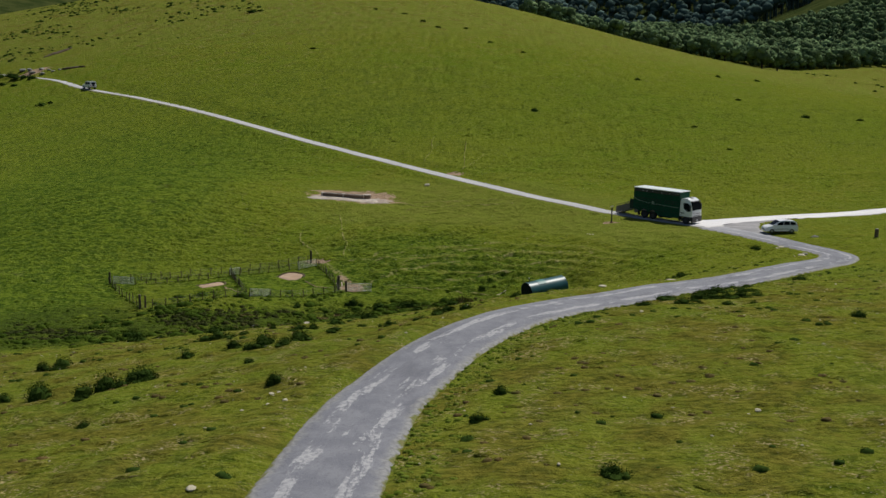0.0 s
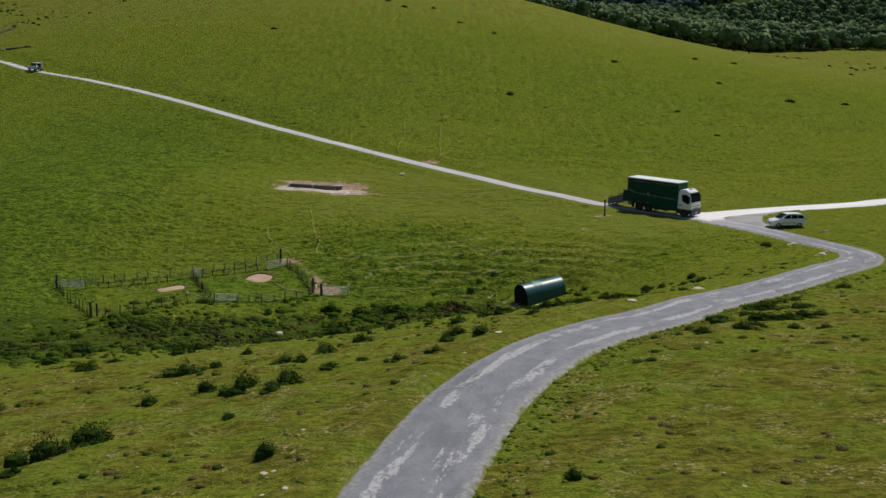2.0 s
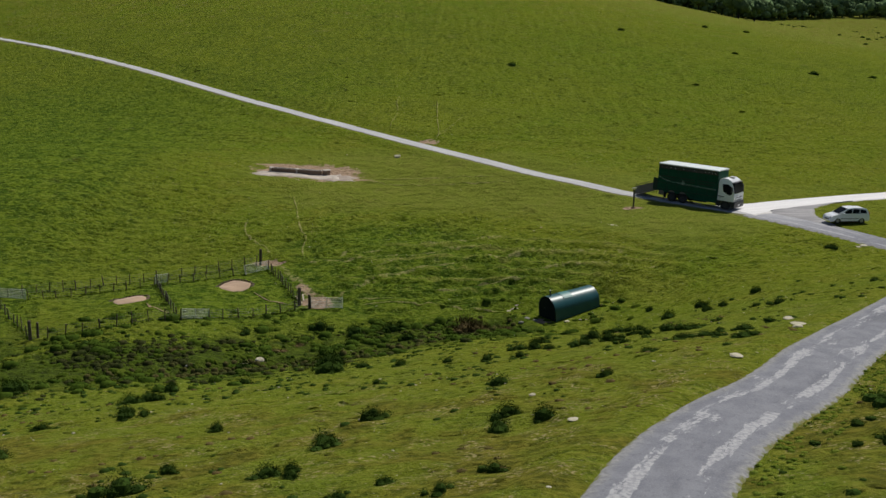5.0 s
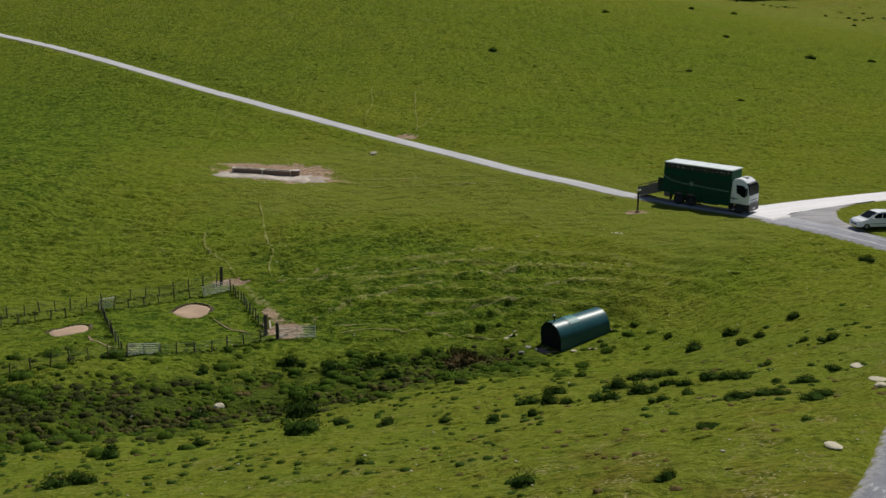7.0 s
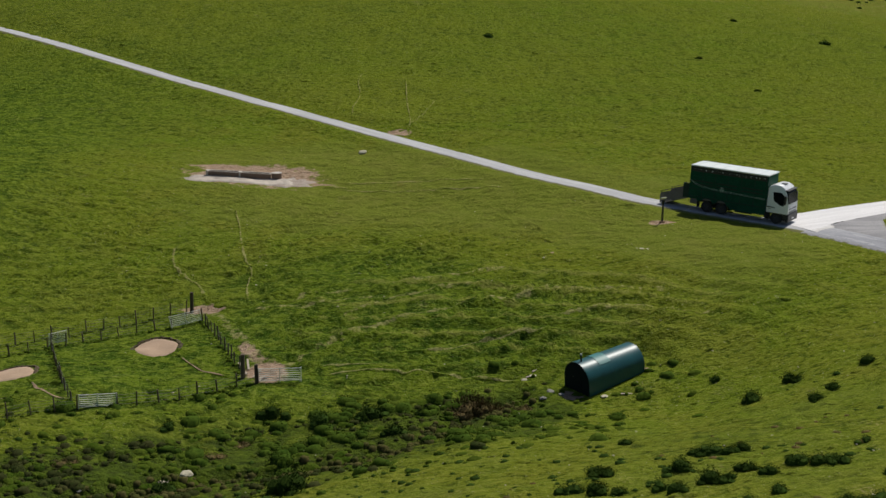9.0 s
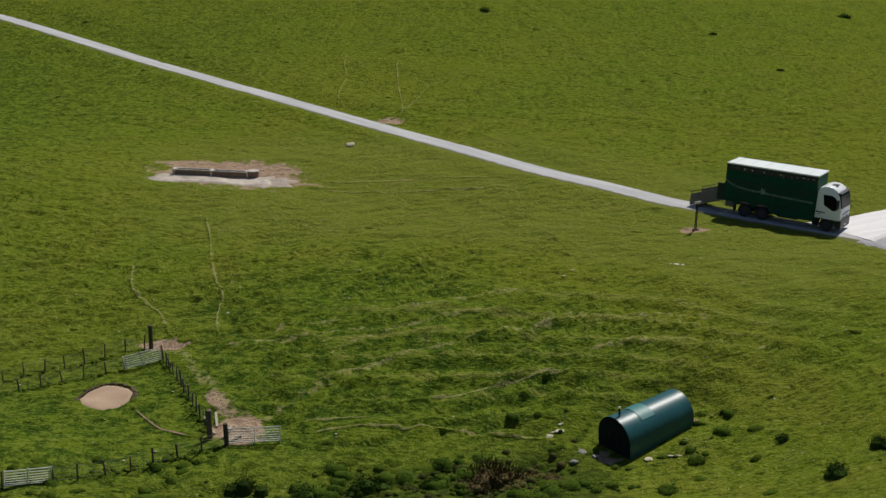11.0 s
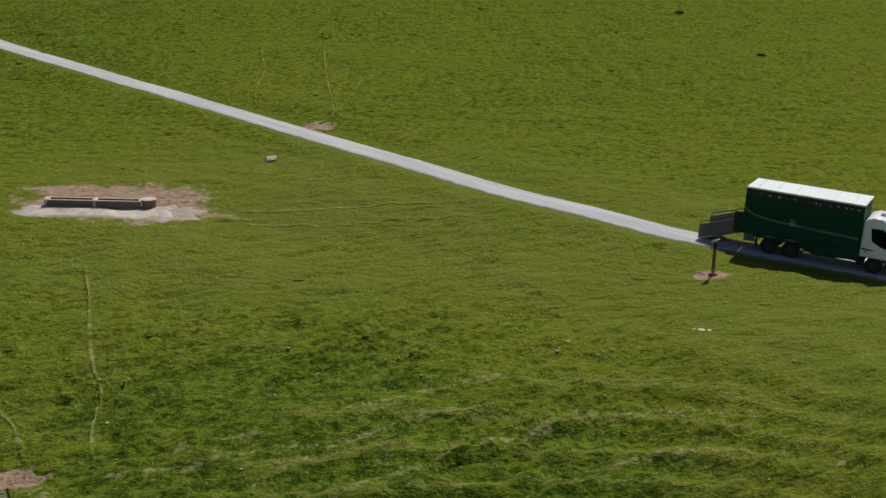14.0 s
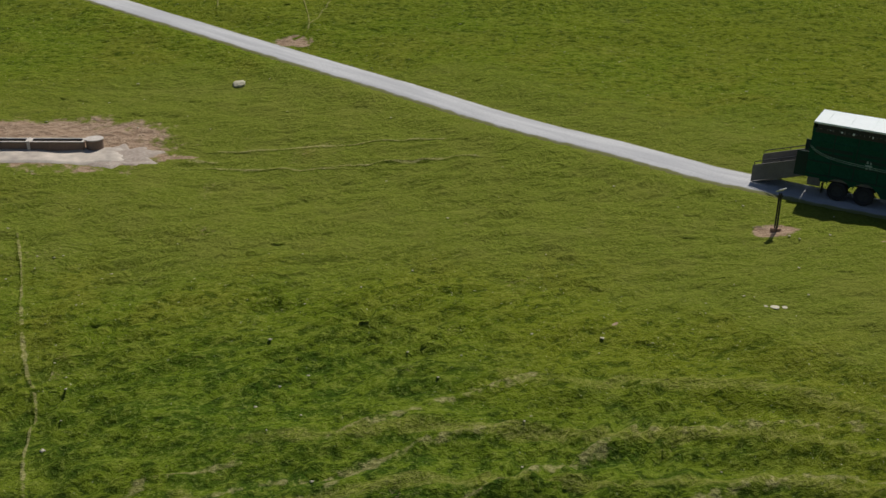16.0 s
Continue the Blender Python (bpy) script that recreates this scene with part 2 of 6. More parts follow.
GORSE = material("gorse_leaves", (0.025, 0.050, 0.010), 0.95, 0, (0.048, 0.080, 0.014), 2.5, 1.0, random_tint=0.3, spec=0.0)
RUSH = material("dead_heather", (0.175, 0.120, 0.058), 0.9, 0, (0.080, 0.080, 0.026), 2.5, 1.0, random_tint=0.2, spec=0.0)
TWIG = material("dark_twigs", (0.035, 0.028, 0.018), 0.9)
LIMESTONE = material("pale_limestone", (0.54, 0.49, 0.36), 0.9, 0, (0.38, 0.35, 0.24), 2.0, 0.8, 0.03, 8, random_tint=0.15)
RUBBLE = material("brown_rubble", (0.36, 0.23, 0.15), 0.9, 0, (0.22, 0.13, 0.08), 5.0, 0.8, 0.02, 12)
GREYSTONE = material("grey_stone", (0.30, 0.29, 0.26), 0.9, 0, (0.18, 0.18, 0.15), 2.0, 0.8, 0.03, 8, random_tint=0.2)
WOOD = material("weathered_post_wood", (0.120, 0.088, 0.060), 0.9, 0, (0.058, 0.044, 0.030), 4, 0.8, 0.01, 30, random_tint=0.35)
GALV = material("galvanised_steel", (0.74, 0.74, 0.68), 0.6, 0.05, (0.60, 0.60, 0.54), 3, 0.8)
WIRE = material("fence_wire", (0.20, 0.21, 0.20), 0.5, 0.8, (0.15, 0.13, 0.11), 5, 0.8)


# ---- the lie of the land ----
BROAD = [
    -0.37, -1.34, -1.73, -1.36, -0.85, 2.02, 3.76, 1.62,
    0.11, -1.57, -2.34, -1.58, -2.47, 4.04, 10.68, 5.76,
    1.92, 1.02, -2.05, -1.39, -0.32, 7.12, 15.65, 9.53,
    2.75, 3.66, -4.4, -1.97, 11.12, 10.73, 11.67, 8.74,
    2.61, 4.99, -2.51, -2.5, 4.84, -4.02, 0.45, 5.29,
    1.74, 3.82, 2.09, 0.48, -0.43, -0.43, 7.32, 6.36,
    0.48, 1.16, 1.54, 1.71, 2.17, 4.69, 6.43, 3.23,
]
FINE = [
    0.37, 0.05, -0.14, -0.37, -0.86, -0.92, 0.21, 1.89,
    -0.01, -0.13, 0.14, -0.5, -1.37, -0.63, 1.75, 2.52,
    0.12, -0.04, 0.81, -0.13, -0.81, -0, 0.25, -0.86,
    0.31, 0.83, 1, -0.02, -0.75, -0.92, -0.8, 1.01,
    0.17, 1.19, 0.76, 1.42, -0.02, -0.85, 0.47, 0.6,
    0.54, 0.73, 0.41, 0.89, -0.33, -0.2, 0.54, -0.39,
    0.31, 0.43, 0.85, 0.46, -0.16, 0.7, -0.43, 0.08,
    0.07, 0.27, 0.91, 1.26, 0.67, 0.59, -0.33, -1.01,
]
BROOK = [
    -0.65, -0.24, 0.07, -0.8,
    0.01, -0.11, 1.47, -0.76,
    0.18, -2.35, 0.3, 0.19,
    0.51, 0.47, -0.46, 1.56,
    -1.15, 0.63, -3.05, 1.09,
    0.67, 0.1, -2.02, 0.64,
    -0.07, 1.24, 0.81, 0.05,
]
MEADOW = [
    0, -0.01, 0.01, 0.04, 0.04, 0.02,
    0.29, 0.07, -0.18, -0.34, -0.4, -0.03,
    -0.02, 0.16, 0.07, -0.2, -0.86, 0.37,
    0, -0.03, -0.68, 0.75, 0.09, 0.12,
    -0.09, -0.34, -0.79, 0.33, 0.37, -0.88,
    0.49, 0.65, 0.07, -0.31, 0.06, 0.18,
    -0.39, 0.43, -0.36, 0.07, -0.15, 0.14,
    0.04, -0.31, -0.08, 0.73, -0.35, 0.01,
    0.49, -0.25, 0.04, -0.12, -0.11, 0.19,
]
BANK = [
    -0.06, -0.1, -0.37, -0.19, 0.22, -0.03, -0.17, 0.28, -0.3,
    0.47, -0.01, -0.02, 0.2, -0.11, -0.01, -0.05, 0.37, 0.11,
    0.51, -0.27, 0.16, 0.26, -0.62, -0, -0.46, -0.53, -0.17,
    -0.07, -0.22, -0.23, 0.37, -0.1, 0.49, 0.23, 0.18, 0.65,
    -0.09, 0.06, -0.04, 0.23, -0.37, 0.18, -0.18, -0.52, -0.55,
    -0.03, -0.04, 0.01, -0.02, -0.21, -0.05, -0.07, 0.38, -0.28,
]


def smooth(v, lo, hi):
    u = np.clip((v - lo) / (hi - lo), 0, 1)
    return u * u * (3 - 2 * u)


def value_noise(x, y, seed=0):
    """Smooth noise in -1..1 on a one-metre lattice."""
    xi, yi = np.floor(x).astype(np.int64), np.floor(y).astype(np.int64)
    u, v = x - xi, y - yi
    u, v = u * u * (3 - 2 * u), v * v * (3 - 2 * v)

    def corner(a, b):
        h = (a * 374761393 + b * 668265263 + seed * 974711) & 0x7FFFFFFF
        h = ((h ^ (h >> 13)) * 1274126177) & 0x7FFFFFFF
        return ((h ^ (h >> 16)) & 0xFFFF) / 32767.5 - 1
    low = corner(xi, yi) * (1 - u) + corner(xi + 1, yi) * u
    high = corner(xi, yi + 1) * (1 - u) + corner(xi + 1, yi + 1) * u
    return low * (1 - v) + high * v


def bulge(x, y, cx, cy, sx, sy):
    return np.exp(-((x - cx) / sx) ** 2 / 2 - ((y - cy) / sy) ** 2 / 2)


def land(x, y):
    """Height of the hills, valley and far mountains, before roads are cut in."""
    x, y = np.asarray(x, float), np.asarray(y, float)
    z = np.zeros(np.broadcast(x, y).shape)
    for i in range(7):
        for k in range(8):
            z = z + BROAD[i * 8 + k] * bulge(x, y, -270 + 90 * i, -110 + 80 * k, 85, 85)
    for i in range(8):
        for k in range(8):
            z = z + FINE[i * 8 + k] * bulge(x, y, -60 + 18 * i, -22 + 18 * k, 16, 16)
    for i in range(7):
        for k in range(4):
            z = z + BROOK[i * 4 + k] * bulge(x, y, -34 + 10 * i, 42 + 10 * k, 8.5, 8.5)
    for i in range(9):
        for k in range(6):
            z = z + MEADOW[i * 6 + k] * bulge(x, y, -44 + 10 * i, 52 + 10 * k, 9, 9)
    for i in range(6):
        for k in range(9):
            z = z + BANK[i * 9 + k] * bulge(x, y, -20 + 9 * i, -20 + 9 * k, 8.5, 8.5)
    z = z - 3.6 * bulge(x, y, 108, 364, 45, 30)
    away = smooth(y, 380, 640)
    z = z + away * (8 + 34 * smooth(x, -60, 120) + 52 * smooth(x, 130, 420)) + 45 * smooth(y, 600, 1000) * smooth(x, 150, 500)
    z = z + 165 * smooth(y, 900, 1450) * (0.62 + 0.38 * smooth(x, -60, 120)) * (1 + 0.10 * value_noise(x / 260, y / 260, 5))
    z = z + 120 * bulge(x, y, -520, 780, 240, 200)
    far = smooth(np.hypot(x, y - 60), 200, 700)
    return z + far * (5 * value_noise(x / 90, y / 90, 7) + 14 * value_noise(x / 260, y / 260, 8))


def spline(points, step):
    """A smooth line through 2D points, sampled every step metres."""
    p = np.array(points, float)
    p = np.vstack([2 * p[0] - p[1], p, 2 * p[-1] - p[-2]])
    out = []
    for a, b, c, d in zip(p[:-3], p[1:-2], p[2:-1], p[3:]):
        n = max(2, int(np.linalg.norm(c - b) / step))
        for u in np.arange(n) / n:
            out.append(0.5 * (2 * b + (c - a) * u + (2 * a - 5 * b + 4 * c - d) * u * u + (3 * b - a - 3 * c + d) * u ** 3))
    out.append(p[-2])
    return np.array(out)


APPROACH = spline([(-4.8, -80), (-2.6, -45), (-1.3, -26), (-0.9, -15.7), (-0.5, -10), (0.35, -6.2), (1.6, -1.6), (2.95, 2.0), (4.2, 4.8), (5.7, 8.1),
                   (7.8, 11.9), (10.3, 15.5), (13.4, 19.4), (17.9, 26.6), (23.6, 34.7), (31.9, 45.3), (36.3, 51.1), (39.8, 57.2), (41.7, 62.5), (41.6, 67.5),
                   (40.2, 72.8), (38.4, 78.4), (35.8, 83.6), (33.0, 87.4)], 0.7)
LANE_LINE = spline([(33.0, 87.4), (28.0, 91.4), (22.3, 95.8), (20.2, 97.4), (16.2, 101.3), (12.2, 104.9), (9.0, 108.3), (4.2, 114.2), (-1.0, 120.0), (-6.8, 126.4), (-12.0, 131.8),
                    (-19.6, 139.2), (-33, 151.6), (-46.7, 164.8), (-61.6, 178.7), (-79.7, 194.3), (-92.6, 204.4), (-98.7, 209.6), (-106.9, 218.4), (-112.8, 223.2), (-123.5, 230), (-140, 241)], 0.9)
BRANCH = spline([(31.0, 89.4), (34.5, 91.2), (39.0, 93.6), (48, 98.1), (57, 101.9), (64, 105.0), (90, 114), (130, 124), (190, 130)], 0.9)


DITCH = spline([(-27, 49.5), (-22.3, 51.4), (-17.8, 53.6), (-12.9, 55.3), (-9.6, 55.5), (-6.4, 56.0), (-3.0, 56.9), (-0.9, 59.2), (2.4, 62.6), (4.6, 63.9)], 0.35)


def relax(z, n=12):
    for _ in range(n):
        z = np.concatenate([z[:1], (z[:-2] + 2 * z[1:-1] + z[2:]) / 4, z[-1:]])
    return z


ROADS = [(APPROACH, relax(land(APPROACH[:, 0], APPROACH[:, 1])), 2.05), (LANE_LINE, relax(land(LANE_LINE[:, 0], LANE_LINE[:, 1]), 60), 1.45),
         (BRANCH, relax(land(BRANCH[:, 0], BRANCH[:, 1])), 1.7)]
ALL_XY = np.vstack([r[0] for r in ROADS])
ALL_Z = np.concatenate([r[1] for r in ROADS])
ALL_W = np.concatenate([np.full(len(r[0]), r[2]) for r in ROADS])


def near_road(x, y):
    """Distance beyond the road's edge (negative on it) and the road's height there."""
    x, y = np.asarray(x, float).ravel(), np.asarray(y, float).ravel()
    dist, height = np.full(len(x), 99.0), np.zeros(len(x))
    inside = np.where((x > -160) & (x < 200) & (y > -95) & (y < 260))[0]
    for a in range(0, len(inside), 4000):
        i = inside[a:a + 4000]
        d = np.hypot(x[i, None] - ALL_XY[None, :, 0], y[i, None] - ALL_XY[None, :, 1]) - ALL_W[None, :]
        k = d.argmin(1)
        dist[i], height[i] = d[np.arange(len(i)), k], ALL_Z[k]
    return dist, height


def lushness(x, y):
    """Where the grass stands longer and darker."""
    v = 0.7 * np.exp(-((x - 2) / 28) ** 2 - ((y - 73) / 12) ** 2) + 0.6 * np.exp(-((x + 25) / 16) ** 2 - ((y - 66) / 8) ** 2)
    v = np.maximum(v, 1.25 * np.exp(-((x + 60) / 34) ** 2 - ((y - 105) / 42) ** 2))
    # darker tone over the ground left of the pens
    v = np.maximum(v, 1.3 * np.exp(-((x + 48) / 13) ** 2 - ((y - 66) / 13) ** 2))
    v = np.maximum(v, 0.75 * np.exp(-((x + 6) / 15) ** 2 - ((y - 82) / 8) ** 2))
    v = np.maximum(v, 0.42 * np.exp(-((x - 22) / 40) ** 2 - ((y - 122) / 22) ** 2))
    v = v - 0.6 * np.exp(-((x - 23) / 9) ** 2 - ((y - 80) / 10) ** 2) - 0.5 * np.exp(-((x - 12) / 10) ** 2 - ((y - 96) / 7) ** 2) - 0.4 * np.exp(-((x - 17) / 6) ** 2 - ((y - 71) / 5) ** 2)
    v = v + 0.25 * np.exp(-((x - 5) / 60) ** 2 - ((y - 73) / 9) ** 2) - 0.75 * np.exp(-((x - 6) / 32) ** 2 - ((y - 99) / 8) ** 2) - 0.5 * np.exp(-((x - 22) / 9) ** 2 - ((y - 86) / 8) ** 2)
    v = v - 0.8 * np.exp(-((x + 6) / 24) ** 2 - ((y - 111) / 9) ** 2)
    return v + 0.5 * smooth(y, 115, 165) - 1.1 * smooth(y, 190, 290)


def terraces(x, y, z):
    """Little stock-trodden ledges that follow the slope above the hollow, -1..1 and fading out around it."""
    wave = np.sin(2 * math.pi * (z + 0.22 * value_noise(x / 7, y / 5, 4)) / 0.55)
    return wave * np.clip(1.25 * bulge(x, y, 6, 74.5, 17, 6.5), 0, 1) * smooth(y, 64, 69)


TRODS = [np.array(spline(p, 0.25))[:, :2] for p in (
    [(-10.4, 68.1), (-8.8, 69.5), (-7.1, 71.0), (-5.9, 71.7), (-3.9, 72.6), (-1.2, 73.9), (1.9, 74.9), (5.0, 75.6), (6.8, 76.0)],
    [(-13.1, 76.3), (-10.1, 76.2), (-6.9, 76.7), (-3.6, 76.7), (0.0, 77.5)], [(-10.5, 77.3), (-8.6, 77.8), (-6.4, 77.9)],
    [(-3.1, 78.5), (-0.1, 79.4), (2.6, 80.1), (5.4, 80.6)], [(-6.7, 74.7), (-4.3, 75.6), (-2.1, 76.7), (0.5, 77.6), (3.7, 77.9)],
    [(5.0, 75.4), (8.1, 76.7), (10.9, 76.4), (14.3, 76.0), (17.3, 74.8)], [(8.5, 73.2), (12.0, 73.6), (16.0, 72.6), (19.0, 71.0)],
    [(-17.2, 76.6), (-15.8, 75.2), (-14.7, 73.0), (-13.6, 71.2), (-12.8, 69.0), (-12.3, 67.6)], [(-16.2, 76.4), (-15.2, 74.9), (-14.2, 73.0), (-13.1, 71.2), (-12.2, 69.0)])]


def trod_line(x, y):
    """How near a stock trod on the slope above the hollow passes, 0..1."""
    v = np.zeros(len(x))
    near = np.where((x > -18) & (x < 20) & (y > 67) & (y < 82))[0]
    for line in TRODS:
        for a in range(0, len(near), 4000):
            i = near[a:a + 4000]
            gap = np.hypot(x[i, None] - line[None, :, 0], y[i, None] - line[None, :, 1]).min(1)
            v[i] = np.maximum(v[i], np.exp(-(gap / 0.27) ** 2))
    return v


def ground_height(x, y):
    x, y = np.asarray(x, float), np.asarray(y, float)
    shape = np.broadcast(x, y).shape
    xf, yf = np.broadcast_to(x, shape).ravel(), np.broadcast_to(y, shape).ravel()
    z = land(xf, yf)
    d, rz = near_road(xf, yf)
    w = 1 - smooth(d, 0.2, 3.5)
    z = z * (1 - w) + (rz - 0.05) * w
    core = smooth(d, 0.1, 1.2) * (1 - smooth(np.hypot(xf, yf - 70), 150, 420))
    hummock = 0.15 * np.abs(value_noise(xf / 2.3, yf / 1.25, 1)) + 0.09 * value_noise(xf / 1.25, yf / 0.8, 2) + 0.16 * value_noise(xf / 6, yf / 4, 3)
    tilt_x, tilt_y = xf * 0.96 + yf * 0.28, yf * 0.96 - xf * 0.28
    sward = smooth(yf, 62, 69) * (1 - smooth(yf, 97, 108)) * (1 - smooth(np.abs(xf), 34, 44)) * (1 - 0.8 * np.exp(-((xf - 22) / 9) ** 2 - ((yf - 84) / 11) ** 2))
    sward = sward * (0.55 + 0.6 * np.clip(lushness(xf, yf), 0, 1)) * (1 - (1 - smooth(xf, -14, -9)) * (1 - smooth(yf, 76, 80)))
    fold = tilt_y / 1.1 + 0.9 * value_noise(tilt_x / 2.8, tilt_y / 2.4, 14) + 0.35 * value_noise(tilt_x / 0.9, tilt_y / 0.8, 16)
    phase = fold - np.floor(fold)
    lip = np.where(phase < 0.26, smooth(phase, 0.0, 0.26), 1 - smooth(phase, 0.26, 1.0))
    hummock = hummock + sward * 0.42 * (lip - 0.5) * np.clip(0.6 + 0.9 * value_noise(tilt_x / 2.0, tilt_y / 1.5, 15), 0.05, 1.4)
    ledges = 0.13 * terraces(xf, yf, z) + 0.11 * trod_line(xf, yf)
    z = z + core * (hummock + ledges)
    z = z - 0.11 * (1 - smooth(d, -0.15, 0.32))
    # narrow ditch with a steep bank through the damp hollow
    near = np.where((xf > -30) & (xf < 8) & (yf > 46) & (yf < 68))[0]
    for a in range(0, len(near), 4000):
        i = near[a:a + 4000]
        gap = np.hypot(xf[i, None] - DITCH[None, :, 0], yf[i, None] - DITCH[None, :, 1]).min(1)
        z[i] -= 0.55 * np.exp(-(gap / 0.75) ** 2)
    # level pad on which the hut stands
    along = np.clip((xf - 8.45) * 0.857 + (yf - 64.45) * 0.515, -0.3, 5.2)
    off = np.hypot(xf - 8.45 - along * 0.857, yf - 64.45 - along * 0.515)
    pad = 1 - smooth(off, 1.2, 3.2)
    z = z * (1 - pad) + (-5.30 + 0.15 * along) * pad
    return z.reshape(shape)


def gz(x, y):
    return float(ground_height(np.array([x]), np.array([y]))[0])


# ---- small kit for meshes ----
def mesh_object(name, verts, faces, mat, smooth_faces=False):
    me = bpy.data.meshes.new(name)
    me.from_pydata([tuple(v) for v in verts], [], faces)
    if mat:
        me.materials.append(mat)
    if smooth_faces:
        me.polygons.foreach_set("use_smooth", [True] * len(me.polygons))
    me.update()
    return new(name, me)


def quick_mesh(name, verts, tris, mat, smooth_faces=False):
    """A large triangle mesh from arrays."""
    me = bpy.data.meshes.new(name)
    verts, tris = np.asarray(verts, np.float32), np.asarray(tris, np.int32)
    n = tris.shape[1]
    me.vertices.add(len(verts))
    me.vertices.foreach_set("co", verts.ravel())
    me.loops.add(tris.size)
    me.loops.foreach_set("vertex_index", tris.ravel())
    me.polygons.add(len(tris))
    me.polygons.foreach_set("loop_start", np.arange(0, tris.size, n, dtype=np.int32))
    if smooth_faces:
        me.polygons.foreach_set("use_smooth", np.ones(len(tris), bool))
    me.materials.append(mat)
    me.update(calc_edges=True)
    return new(name, me)


def part(name, bm, mat, parent, label="", smooth_faces=False):
    me = bpy.data.meshes.new(name)
    bm.normal_update()
    bm.to_mesh(me)
    bm.free()
    me.materials.append(mat)
    if smooth_faces:
        me.polygons.foreach_set("use_smooth", [True] * len(me.polygons))
    ob = new(name, me)
    ob.parent = parent
    return tagged(ob, label)


def box(bm, x0, x1, y0, y1, z0, z1, m=None):
    v = [bm.verts.new((x, y, z)) for x in (x0, x1) for y in (y0, y1) for z in (z0, z1)]
    if m is not None:
        bmesh.ops.transform(bm, matrix=m, verts=v)
    for f in ((0, 1, 3, 2), (4, 6, 7, 5), (0, 4, 5, 1), (2, 3, 7, 6), (0, 2, 6, 4), (1, 5, 7, 3)):
        bm.faces.new([v[i] for i in f])
    return v


def bevelled(x0, x1, y0, y1, z0, z1, r=0.03, seg=2):
    bm = bmesh.new()
    box(bm, x0, x1, y0, y1, z0, z1)
    bmesh.ops.bevel(bm, geom=bm.edges[:], offset=r, segments=seg, affect='EDGES', profile=0.5)
    return bm


def tube(bm, a, b, r0, r1=None, n=8):
    a, b = Vector(a), Vector(b)
    r1 = r0 if r1 is None else r1
    q = (b - a).to_track_quat('Z', 'Y').to_matrix()
    rings = []
    for c, r in ((a, r0), (b, r1)):
        rings.append([bm.verts.new(c + q @ Vector((r * math.cos(2 * math.pi * k / n), r * math.sin(2 * math.pi * k / n), 0))) for k in range(n)])
    for k in range(n):
        bm.faces.new((rings[0][k], rings[0][(k + 1) % n], rings[1][(k + 1) % n], rings[1][k]))
    bm.faces.new(rings[0][::-1])
    bm.faces.new(rings[1])


def prism(bm, outline, y0, y1):
    """A side profile (x, z) drawn out along y."""
    a = [bm.verts.new((x, y0, z)) for x, z in outline]
    b = [bm.verts.new((x, y1, z)) for x, z in outline]
    n = len(a)
    for k in range(n):
        bm.faces.new((a[k], a[(k + 1) % n], b[(k + 1) % n], b[k]))
    bm.faces.new(a[::-1])
    bm.faces.new(b)


# ---- ground ----
def axis(lo_core, hi_core, step, lo_mid, hi_mid, mid_step, reach):
    core = list(np.arange(lo_core, hi_core, step))
    up, v, s = [], hi_core, step
    while v < reach:
        up.append(v)
        s = min(s * 1.12, mid_step) if v < hi_mid else s * 1.10
        v += s
    down, v, s = [], lo_core, step
    while v > -reach:
        s = min(s * 1.12, mid_step) if v > lo_mid else s * 1.10
        v -= s
        down.append(v)
    return np.array(down[::-1] + core + up + [reach])


